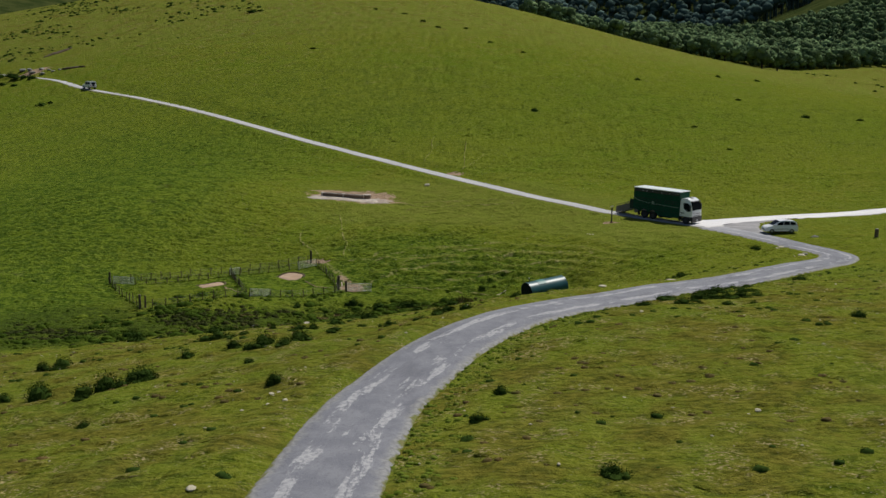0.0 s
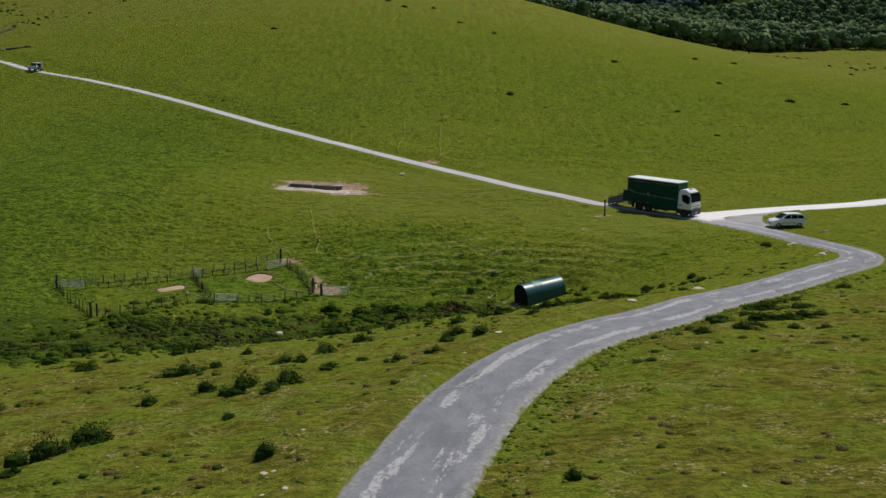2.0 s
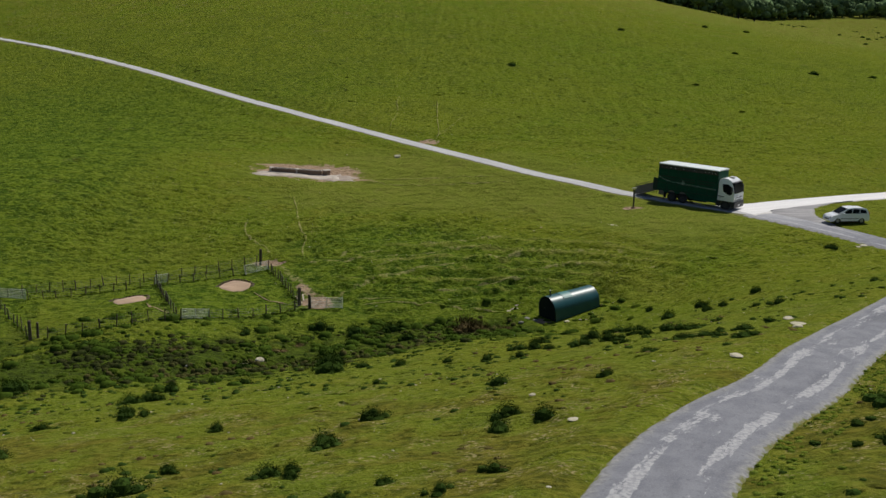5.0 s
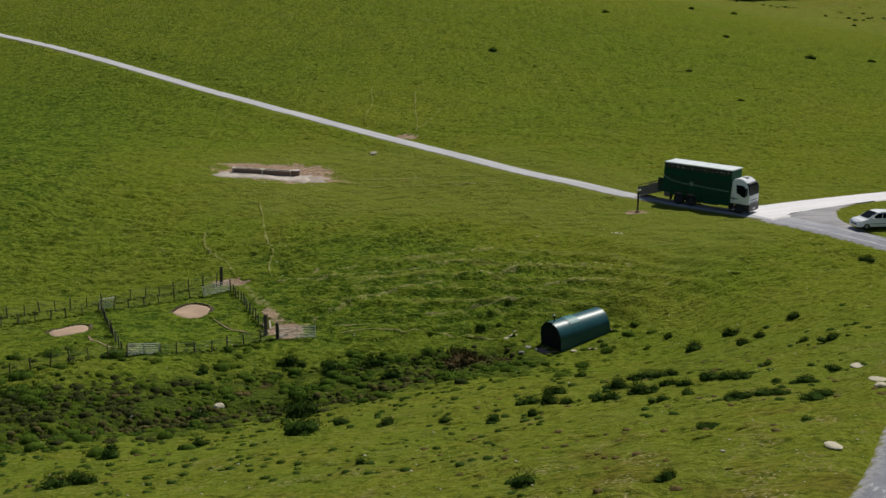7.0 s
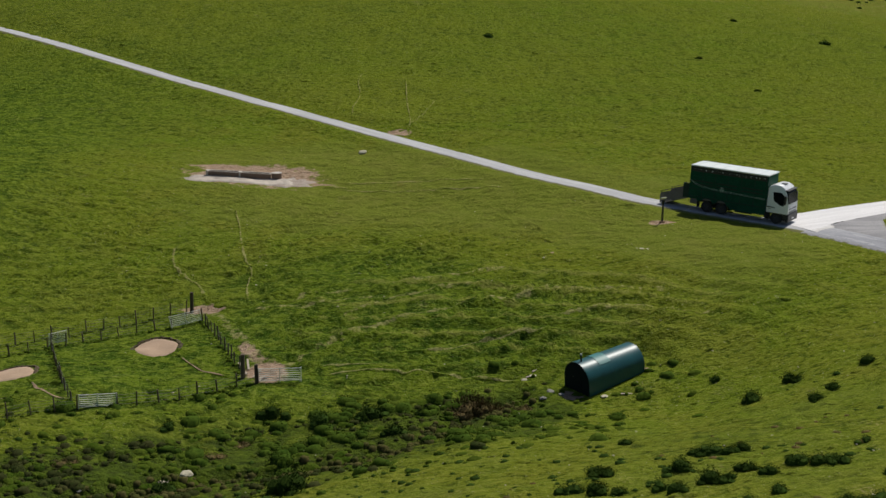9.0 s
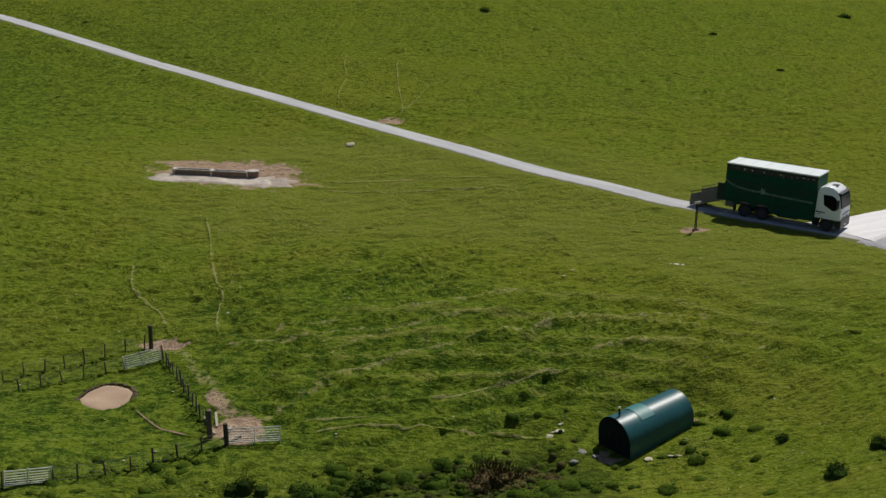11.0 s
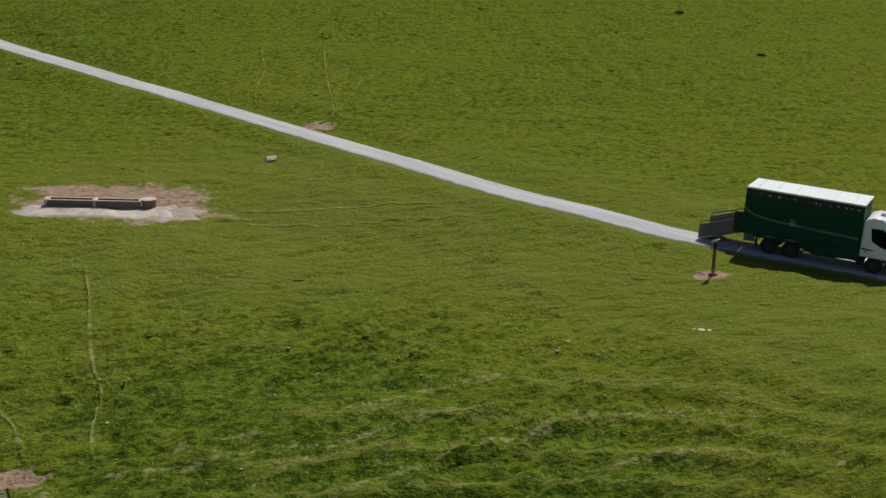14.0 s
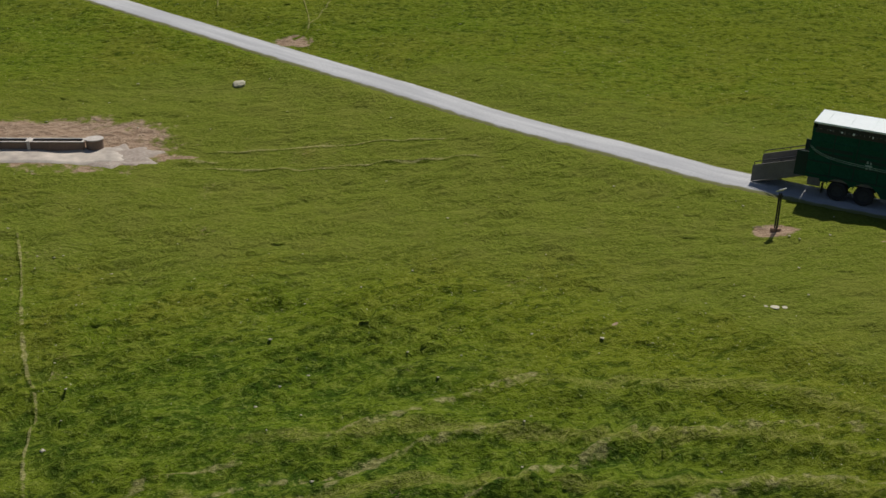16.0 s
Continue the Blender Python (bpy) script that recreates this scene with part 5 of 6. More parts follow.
def plank(x, y, length, yaw, pitch, label="bleached board lying by the pen gate"):
    ob = mesh_from(bevelled(0, length, -0.07, 0.07, 0, 0.035, 0.006, 1), "board", PLANK)
    ob.matrix_basis = pose(x, y, gz(x, y) + 0.05, 0, -pitch, yaw)
    return tagged(ob, label, "board", "loose boards")


plank(-12.9, 67.0, 1.7, 115, 9)
plank(-12.4, 66.4, 1.2, 70, 8)
plank(-12.85, 67.7, 1.4, 100, 10)
plank(-13.3, 68.4, 1.3, 112, 5)
plank(-12.1, 65.95, 1.0, 40, 14)


def soil_scrape(cx, cy, rx, ry, seed):
    draped("soil_scrape", cx, cy, rx, ry, 0, SAND, "oval scrape of pale bare soil inside the pen", "bare soil", 0.05, 0.06, seed)
    rnd = random.Random(seed)
    verts, faces = [], []
    n = 46
    for k in range(n + 1):
        a = radians(-10 + 200 * k / n)
        e = 1.0 + rnd.uniform(-0.06, 0.06)
        for q, dz in ((0.95, 0.0), (0.98 + rnd.uniform(-0.03, 0.03), 0.09 + rnd.uniform(-0.03, 0.04)), (1.05, 0.09), (1.14, 0.0)):
            x, y = cx + rx * e * q * math.cos(a), cy + ry * e * q * math.sin(a)
            fade = min(1.0, k / 5, (n - k) / 5)
            verts.append((x, y, gz(x, y) + dz * fade))
    for k in range(n):
        for j in range(3):
            faces.append((k * 4 + j, k * 4 + j + 1, k * 4 + j + 5, k * 4 + j + 4))
    tagged(mesh_object("turf_lip", verts, faces, SOD), "dark cut turf lip round a soil scrape", "turf edge", kind="structure")


soil_scrape(-19.5, 70.95, 1.55, 1.3, 2)
soil_scrape(-28.1, 67.4, 1.55, 1.3, 5)
footpath([(-18.0, 70.2), (-16.8, 68.6), (-15.2, 67.2), (-13.3, 66.6)], 0.06, "bare", "pale worn trickle of soil in the pen")
footpath([(-26.6, 66.2), (-25.4, 64.2), (-24.0, 63.0), (-22.2, 62.4)], 0.06, "bare", "pale worn trickle of soil in the pen")


# ---- post with information plate, and small post box ----
def marker_post():
    m = tagged(empty("marker_post", Matrix.Translation((20.6, 90.3, gz(20.6, 90.3)))), "twin dark metal posts carrying a tilted pale plate", "signpost")
    for dx, dy in ((-0.045, 0.03), (0.045, -0.03)):
        bm = bmesh.new()
        tube(bm, (dx, dy, 0.0), (dx * 0.8, dy, 2.05), 0.045, n=8)
        post = part("post", bm, BLACK, m)
        part("footing", bevelled(dx * 2.6 - 0.11, dx * 2.6 + 0.11, dy - 0.13, dy + 0.13, -0.15, 0.18, 0.04), RUBBLE, post, "rough brown stone footing")
    bm = bmesh.new()
    box(bm, -0.26, 0.26, -0.02, 0.02, -0.14, 0.14, pose(0, 0, 2.22, 50, 0, 20))
    part("plate", bm, GALV, m, "pale tilted plate")
    bm = bmesh.new()
    box(bm, -0.15, 0.15, -0.03, 0.03, 1.85, 1.95)
    part("cross_bar", bm, BLACK, m)


marker_post()


def stub_post(x, y):
    m = tagged(empty("waymark_post", Matrix.Translation((x, y, gz(x, y)))), "short thick dark wooden post on the grass", "post")
    bm = bmesh.new()
    tube(bm, (0, 0, -0.3), (0, 0, 0.98), 0.24, 0.22, n=14)
    part("shaft", bm, WOOD, m)
    bm = bmesh.new()
    tube(bm, (0, 0, 0.98), (0, 0, 1.04), 0.22, 0.16, n=14)
    part("cap", bm, GREYSTONE, m, "pale weathered cap")


stub_post(50.7, 76.2)

plank(5.4, 66.4, 0.9, 15, 4, "pale board lying on the grass beside the hut")
plank(5.9, 66.9, 0.7, 40, 12, "pale board lying on the grass beside the hut")
plank(11.0, 63.2, 0.8, -5, 2, "pale board lying on the grass beside the hut")


# ---- stones ----
def rock_mesh(seed, flat):
    bm = bmesh.new()
    bmesh.ops.create_icosphere(bm, subdivisions=3, radius=0.5)
    off = Vector((seed * 3.7, seed * 1.3, 0))
    for v in bm.verts:
        k = 1 + 0.35 * noise.noise(v.co * 1.6 + off) + 0.14 * noise.noise(v.co * 5 + off)
        v.co = Vector((v.co.x * k, v.co.y * k * 0.8, v.co.z * k * flat))
    me = bpy.data.meshes.new("stone")
    bm.to_mesh(me)
    bm.free()
    return me


ROCKS = []
for seed, flat in ((1, 0.35), (2, 0.5), (3, 0.75), (4, 0.28), (5, 0.12)):
    for mat in (LIMESTONE, GREYSTONE):
        me = rock_mesh(seed, flat)
        me.materials.append(mat)
        ROCKS.append(me)


def stone(x, y, size, kind_of=0, grey=False, label=None, turn=0.0):
    ob = new("stone", ROCKS[kind_of * 2 + (1 if grey else 0)])
    ob.matrix_basis = pose(x, y, gz(x, y) + size * 0.04, 0, 0, turn) @ Matrix.Diagonal((size, size, size * (0.6 if kind_of == 3 else 1.0), 1))
    return tagged(ob, label or ("weathered grey stone lying in the grass" if grey else "pale limestone boulder lying in the grass"), "stone", "field stones")


for k, (x, y, s, kind_of, grey) in enumerate(((43.99, 78.07, 0.95, 0, True), (38.07, 71.17, 0.75, 4, False), (37.54, 70.94, 0.5, 4, False), (36.87, 59.17, 0.8, 1, False), (36.08, 58.58, 0.5, 0, False), (37.48, 59.98, 0.6, 1, True), (37.12, 59.62, 0.4, 1, False), (36.48, 58.88, 0.35, 1, False),
                                              (-5.95, 116.7, 1.0, 1, False), (17.06, 83.15, 0.42, 4, False), (17.5, 83.1, 0.3, 4, False), (16.7, 83.3, 0.2, 4, False), (-16.04, 55.09, 0.7, 1, False), (-14.95, 55.76, 0.75, 2, False), (-20.11, 53.65, 0.4, 1, True),
                                              (-1.51, 58.54, 0.6, 1, False), (9.97, 63.25, 0.5, 0, False), (6.76, 64.47, 0.6, 1, True), (7.37, 64.00, 0.45, 1, True), (6.15, 63.70, 0.5, 1, True))):
    stone(x, y, s, kind_of, grey, turn=k * 57)
for k, (x, y, s, kind_of) in enumerate(((5.84, 66.35, 0.5, 3), (5.25, 66.1, 0.45, 1), (19.35, 35.1, 1, 3), (20.44, 39.86, 0.9, 3), (12.33, 24.01, 0.7, 3), (18.73, 33.75, 0.6, 1), (14.16, -12.73, 0.3, 0), (9, 82.8, 0.2, 0), (2.65, 21.14, 0.35, 0), (-5.88, -9.65, 0.17, 1), (-4.82, -9.5, 0.24, 0), (-4.2, -9.15, 0.26, 2), (-5.2, -6.95, 0.32, 3), (-4.91, -6.88, 0.2, 0), (-4.94, -20.17, 0.42, 0), (-4.92, -15, 0.14, 0), (-0.09, 2.17, 0.17, 1), (1.62, 6.44, 0.2, 0), (3.66, 15.55, 0.5, 3), (4.06, 8.56, 0.3, 3), (-4.43, -3.01, 0.22, 3), (12.62, 6.48, 0.25, 0), (9.51, -10.69, 0.15, 3), (13.77, -12.92, 0.12, 3))):
    stone(x, y, s, kind_of, turn=k * 71)
for k, (x, y, s) in enumerate(((-117, 230.5, 1.5), (-121, 233.0, 1.9), (-114.2, 230.6, 1.2), (-125, 236, 1.9), (-119, 234.5, 1.5), (-112.5, 231.0, 1.0), (-122.5, 235.0, 1.6), (-116, 232.4, 1.1))):
    stone(x, y, s, 1, True, "grey broken rock face of the roadside cutting", k * 40)


draped("cut_bank", -120.8, 250.6, 3.6, 0.8, 50, SOD, "dark eroded bank of bare peat above the cutting", "bank", 0.35, 0.3, 12)
draped("cut_bank", -108.4, 230.4, 3.4, 0.5, -10, SOD, "dark eroded bank of bare peat above the lane", "bank", 0.35, 0.3, 13)


def pebbles():
    """Small scattered white stones in the turf."""
    rng = np.random.default_rng(12)
    base = np.array([(1, 0, 0), (-1, 0, 0), (0, 1, 0), (0, -1, 0), (0, 0, 1), (0, 0, -0.3)], float)
    tri = np.array([(0, 2, 4), (2, 1, 4), (1, 3, 4), (3, 0, 4), (2, 0, 5), (1, 2, 5), (3, 1, 5), (0, 3, 5)])
    n = 620
    x, y = rng.uniform(-30, 34, n), rng.uniform(-20, 120, n)
    d, _ = near_road(x, y)
    keep = d > 0.4
    x, y = x[keep], y[keep]
    z = ground_height(x, y)
    size = rng.uniform(0.03, 0.09, len(x)) * (1 + 0.8 * (rng.random(len(x)) > 0.93))
    v = (base[None] * (0.6 + 0.8 * rng.random((len(x), 6, 1))) * size[:, None, None] * np.array([1, 1, 0.16])) + np.stack([x, y, z + 0.06], 1)[:, None]
    t = tri[None] + (np.arange(len(x)) * 6)[:, None, None]
    tagged(quick_mesh("pebbles", v.reshape(-1, 3), t.reshape(-1, 3), LIMESTONE), "small pale stones scattered in the turf", "stones", kind="stuff")


pebbles()


# ---- shrubs ----
def shrub_mesh(seed, leaves, mat, tall=0.62, spiky=0.0, count=7):
    """Several uneven domes of fine leaf sprays over a dark twiggy core; unit width."""
    rng = np.random.default_rng(seed)
    lobes = rng.normal(0, 1, (count, 2)) * np.array([0.17, 0.14])
    lobe_r = rng.uniform(0.13, 0.30, count)
    lobe_h = np.clip(1.15 - 1.7 * np.hypot(lobes[:, 0], lobes[:, 1]), 0.45, 1.1) * rng.uniform(0.75, 1.2, count) * tall * 1.6
    share = lobe_r ** 2 / (lobe_r ** 2).sum()
    verts, tris = [], []
    for _ in range(leaves):
        k = rng.choice(count, p=share)
        a, e = rng.uniform(0, 2 * math.pi), math.asin(rng.uniform(0.0, 1.0))
        q = lobe_r[k] * (0.74 + 0.46 * rng.random() + spiky * rng.random())
        out = np.array([math.cos(a) * math.cos(e), math.sin(a) * math.cos(e), math.sin(e)])
        p = np.array([*lobes[k], 0.01]) + out * q * np.array([1, 1, lobe_h[k]])
        s = rng.uniform(0.014, 0.036)
        d1 = rng.normal(0, 1, 3)
        d1 = d1 - d1.dot(out) * out * 0.5
        d1 /= np.linalg.norm(d1)
        d2 = np.cross(d1, out + rng.normal(0, 0.5, 3))
        d2 /= np.linalg.norm(d2) + 1e-6
        tip = out * s * (1.0 + spiky * 3) + np.array([0, 0, s * 0.5])
        i = len(verts)
        verts += [p - d1 * s * 0.5, p + d1 * s * 0.5, p + tip + d2 * s * 0.4, p + d2 * s * 0.8]
        tris += [(i, i + 1, i + 2), (i, i + 3, i + 1)]
    core, ctri = [], []
    for k in range(count):
        i = len(verts) + len(core)
        r, h = lobe_r[k] * 0.82, lobe_r[k] * 0.80 * lobe_h[k]
        core.append(np.array([*lobes[k], h]))
        ring = [np.array([lobes[k][0] + r * math.cos(b), lobes[k][1] + r * math.sin(b), -0.08]) for b in np.linspace(0, 2 * math.pi, 9)[:-1]]
        mid = [np.array([lobes[k][0] + 0.75 * r * math.cos(b + 0.3), lobes[k][1] + 0.75 * r * math.sin(b + 0.3), h * rng.uniform(0.5, 0.75)]) for b in np.linspace(0, 2 * math.pi, 9)[:-1]]
        core += ring + mid
        for j in range(8):
            ctri += [(i, i + 9 + j, i + 9 + (j + 1) % 8), (i + 9 + j, i + 1 + j, i + 1 + (j + 1) % 8), (i + 9 + j, i + 1 + (j + 1) % 8, i + 9 + (j + 1) % 8)]
    me = bpy.data.meshes.new("shrub")
    me.from_pydata([tuple(v) for v in verts + core], [], tris + ctri)
    me.materials.append(mat)
    me.update()
    return me


GORSE_MESHES = [shrub_mesh(k, 1200, GORSE, 0.85 + 0.04 * k, 0.0, 9) for k in range(7)]
BROWN_MESHES = [shrub_mesh(20 + k, 800, RUSH, 0.7, 0.25) for k in range(3)]
BANK_SHRUBS = [(8.1, -19.4, 0.9), (3.9, -13.1, 0.6), (4.7, -9.3, 0.6), (-12.9, -8.6, 0.6), (-15, -3.7, 0.7), (-5.5, -5.1, 0.8), (-14.6, -1.6, 1.7), (-18.5, -0.3, 1.5), (-20.6, 0.1, 0.8), (-13.4, 0.4, 1.6),
               (-7.9, -0, 0.6), (-6.7, 3.6, 1), (-8.3, 3.9, 0.8), (-12.6, 5.4, 0.8), (24.2, 5.6, 0.8), (-6.4, 5.1, 1.3), (-8.3, 5.7, 1.4), (-10.3, 6.3, 1.1), (-21.4, 8.4, 1.8), (-1.6, 7.8, 0.7),
               (-4.8, 8.2, 0.7), (-3.3, 9.7, 0.6), (0.2, 9.5, 0.7), (-12.6, 11.8, 1.4), (-7, 12, 1.5), (-11.5, 14.6, 0.8), (-6.1, 16.3, 1.2), (0.8, 15.9, 1.1)]
SLOPE_SHRUBS = [(2.6, 16.9, 1.1), (1.2, 18.2, 1.1), (-4.2, 20.9, 1.2), (-20.6, 20.2, 1.3), (-11.4, 22.7, 0.8), (6.2, 22.9, 0.8), (1.4, 25, 1), (-21.5, 28.4, 0.9), (-17.2, 29.3, 1.6), (-4.7, 33.6, 0.5),
               (-18.7, 36.6, 2.2), (1.9, 40, 0.8), (-0.6, 41.4, 0.8), (-3.6, 43.2, 1)]
BROOK_SHRUBS = [(-8.5, 44.2, 2.2), (-32, 43.6, 1.2), (-6.2, 45.7, 1), (-19, 44.6, 1.2), (-14.4, 45.9, 1), (-19.6, 46.6, 0.9), (-30.5, 47.3, 1.9), (-9.2, 51.9, 2.3), (-15.9, 54.4, 1.7), (-28.3, 55.5, 1.2),
               (-3.6, 59, 1.4), (-16.7, 60.4, 1), (-7.9, 60.8, 1.7), (-5, 61.7, 1.9), (-10.8, 62.3, 1.4), (-1.4, 61.9, 1)]
EAST_SHRUBS = [(16.8, 62.5, 1.1), (17.1, 57.1, 1.9), (20.3, 58.9, 1.7), (18.8, 52.6, 1.4), (20.7, 54.5, 1.2), (24.2, 58, 1.3), (21.3, 48.9, 0.9), (8.1, 50.1, 1.1), (5.7, 44.8, 1.6), (4, 43.1, 1.6),
               (5, 42.3, 1.6), (5.8, 42, 1.2), (3.9, 40.5, 0.9), (7.5, 41.9, 1.2), (8.1, 41, 1.4), (9, 43.7, 1.6), (10.5, 46, 1.2), (11.2, 45.9, 1.4), (11.8, 45.3, 1.3), (12.5, 45.6, 1.2),
               (9.7, 41.5, 1.6), (10.3, 41.3, 1.1), (9.8, 37.7, 1), (11.6, 42.3, 1.3), (11.4, 38.6, 1.2), (12, 40.9, 1.1), (13.6, 41.8, 1.4), (14.1, 41.4, 1.3), (15, 41.5, 1.4), (12.7, 35.7, 1.3)]
VERGE_SHRUBS = [(13.4, 35.7, 1.1), (14.2, 35.7, 1.3), (14.9, 35.8, 1.1), (15.9, 38.9, 0.8), (17.3, 38.3, 1.1), (19.1, 39.7, 1), (15.8, 33.8, 1.4), (16.6, 34.3, 1.1), (17.1, 43.3, 0.8), (9.3, 29.4, 1.1),
               (9.7, 29.4, 1), (13.3, 28.7, 0.7), (22.4, 47.4, 1.3), (19.5, 21.9, 1.7), (20.2, 21.9, 1.7), (17.6, 15, 1.6), (18.4, 15.5, 1.5), (16, 12.4, 1.2), (16.8, 12.8, 1.1), (21.5, 20.4, 1.5),
               (22.5, 21.5, 1.1), (19.5, 15.6, 1.3), (20.2, 15.8, 1.3), (21.7, 17.2, 1.2), (20.3, 12.6, 1.1), (18.1, 19.6, 1.1), (15.6, 15.9, 1.5), (13.2, 9.7, 1.3), (13.2, 12.6, 0.9), (11.2, 10.8, 0.6),
               (12.1, 9.8, 0.6), (18.9, 13.2, 0.8), (23.8, 26.8, 0.8), (29.3, 33.5, 1.4), (21.4, 23.6, 1.1), (22.8, 25.1, 1), (35.2, 71.2, 1.8), (30.9, 52, 1)]
HILL_SHRUBS = [(13.2, 169.1, 1.9), (39.0, 205.3, 1.6), (71.1, 178.1, 2.0), (12.1, 225.3, 1.5), (3.6, 235.4, 1.6), (-15.7, 258.1, 1.7), (62.9, 227.8, 1.6), (74.1, 231.9, 1.6), (-42.6, 224.8, 1.4), (-11.2, 250.6, 1.8),
               (-31.4, 274.5, 1.8), (-3.2, 252.1, 1.5), (44.6, 161.3, 1.0), (47.9, 144.2, 0.9), (60.3, 193.4, 1.3), (-102.7, 196.0, 2.2), (-101.2, 197.2, 1.4), (-68.6, 273.4, 3.0), (-66.6, 273.8, 2.0), (-22.3, 268.6, 1.6), (83.5, 180.4, 1.4),
               (-117.0, 222.8, 2.6), (-119.6, 224.6, 3.0), (-122.4, 226.2, 2.8), (-125.0, 227.8, 3.2), (-128.0, 229.0, 3.0), (-120.0, 219.5, 2.0), (-124.5, 222.5, 2.4)]
rnd = random.Random(3)


def shrub(x, y, s, meshes, label, height=0.8):
    ob = new("shrub", meshes[rnd.randrange(len(meshes))])
    ob.matrix_basis = pose(x, y, gz(x, y) - 0.02, 0, 0, rnd.uniform(0, 360)) @ Matrix.Diagonal((s * 1.35, s * 1.25, s * height * 1.15, 1))
    return tagged(ob, label, "shrub", "gorse shrubs")


GROUPED = []
for x, y, s in BANK_SHRUBS + SLOPE_SHRUBS:
    if s > 1.45 and y > 8:
        a = rnd.uniform(0, 6)
        GROUPED += [(x + 0.42 * s * math.cos(a + b), y + 0.34 * s * math.sin(a + b), s * q) for b, q in ((0, 0.62), (2.2, 0.55), (4.0, 0.48))]
    else:
        GROUPED.append((x, y, s))
for x, y, s in GROUPED:
    shrub(x, y, s, GORSE_MESHES, "large dark green gorse shrub on the grassy bank" if s > 1.25 else "small dark gorse tuft on the grassy bank", 1.05 if s < 1.6 else 0.95)
for x, y, s in VERGE_SHRUBS:
    shrub(x, y, s * 0.85, GORSE_MESHES, "low dark gorse shrub on the outer verge of the road", 0.62)
for x, y, s in EAST_SHRUBS:
    shrub(x, y, s * 0.72, GORSE_MESHES, "dark gorse shrub in a cluster on the bank below the road", 0.95)
for x, y, s in BROOK_SHRUBS:
    shrub(x, y, s, GORSE_MESHES, "dark green gorse shrub beside the damp hollow", 1.0)
for x, y, s in HILL_SHRUBS:
    shrub(x, y, s, GORSE_MESHES, "lone dark gorse bush on the open hillside", 0.6)
for x, y, s, h in ((1.6, 62.6, 2.2, 1.6), (2.7, 62.9, 1.7, 1.5), (3.6, 63.3, 1.3, 0.9), (0.4, 61.8, 1.2, 0.8), (4.8, 62.2, 1.0, 0.6), (-12.0, 59.2, 1.1, 0.6), (-21.5, 56.0, 1.2, 0.6), (11.4, 67.9, 0.7, 0.7), (-13.6, 57.6, 1.0, 0.6)):
    shrub(x, y, s, BROWN_MESHES, "brown withered heather clump in the damp hollow", h)


def tussocks(name, label, mat, xs, ys, radius, height, seed, longer=1.6):
    """Many low uneven domes of matted grass in one mesh."""
    rng = np.random.default_rng(seed)
    n, m = len(xs), 8
    a = np.linspace(0, 2 * math.pi, m + 1)[:-1][None] + rng.uniform(0, 6, (n, 1))
    turn = rng.normal(0.1, 0.35, (n, 1))
    rings = []
    for q, up in ((1.0, -0.04), (0.72, 0.55), (0.35, 0.92)):
        r = radius[:, None] * q * rng.uniform(0.8, 1.2, (n, m))
        u, v = r * np.cos(a) * longer, r * np.sin(a)
        x, y = xs[:, None] + u * np.cos(turn) - v * np.sin(turn), ys[:, None] + u * np.sin(turn) + v * np.cos(turn)
        g = ground_height(x, y)
        rings.append(np.stack([x, y, g + (height[:, None] * up * rng.uniform(0.75, 1.2, (n, m)) if up > 0 else -0.05)], -1))
    top = np.stack([xs, ys, ground_height(xs, ys) + height], -1)[:, None]
    v = np.concatenate(rings + [top], 1)
    per = 3 * m + 1
    tri = []
    for k in range(m):
        l = (k + 1) % m
        for o in (0, m):
            tri += [(o + k, o + l, o + m + l), (o + k, o + m + l, o + m + k)]
        tri.append((2 * m + k, 2 * m + l, 3 * m))
    t = np.array(tri)[None] + (np.arange(n) * per)[:, None, None]
    ob = quick_mesh(name, v.reshape(-1, 3), t.reshape(-1, 3), mat, True)
    x, y = v.reshape(-1, 3)[:, 0], v.reshape(-1, 3)[:, 1]
    for key, values in (("dry", (1 - smooth(y, 14, 55)) * 0.8), ("lush", lushness(x, y)),
                        ("rank", np.exp(-((y - 56 - np.clip(0.28 * (x + 12), -9, 8)) / 5.0) ** 2) * (1 - smooth(x, 4, 12)) * 0.8)):
        at = ob.data.attributes.new(key, 'FLOAT', 'POINT')
        at.data.foreach_set("value", values.astype(np.float32))
    return tagged(ob, label, "grass", kind="stuff")


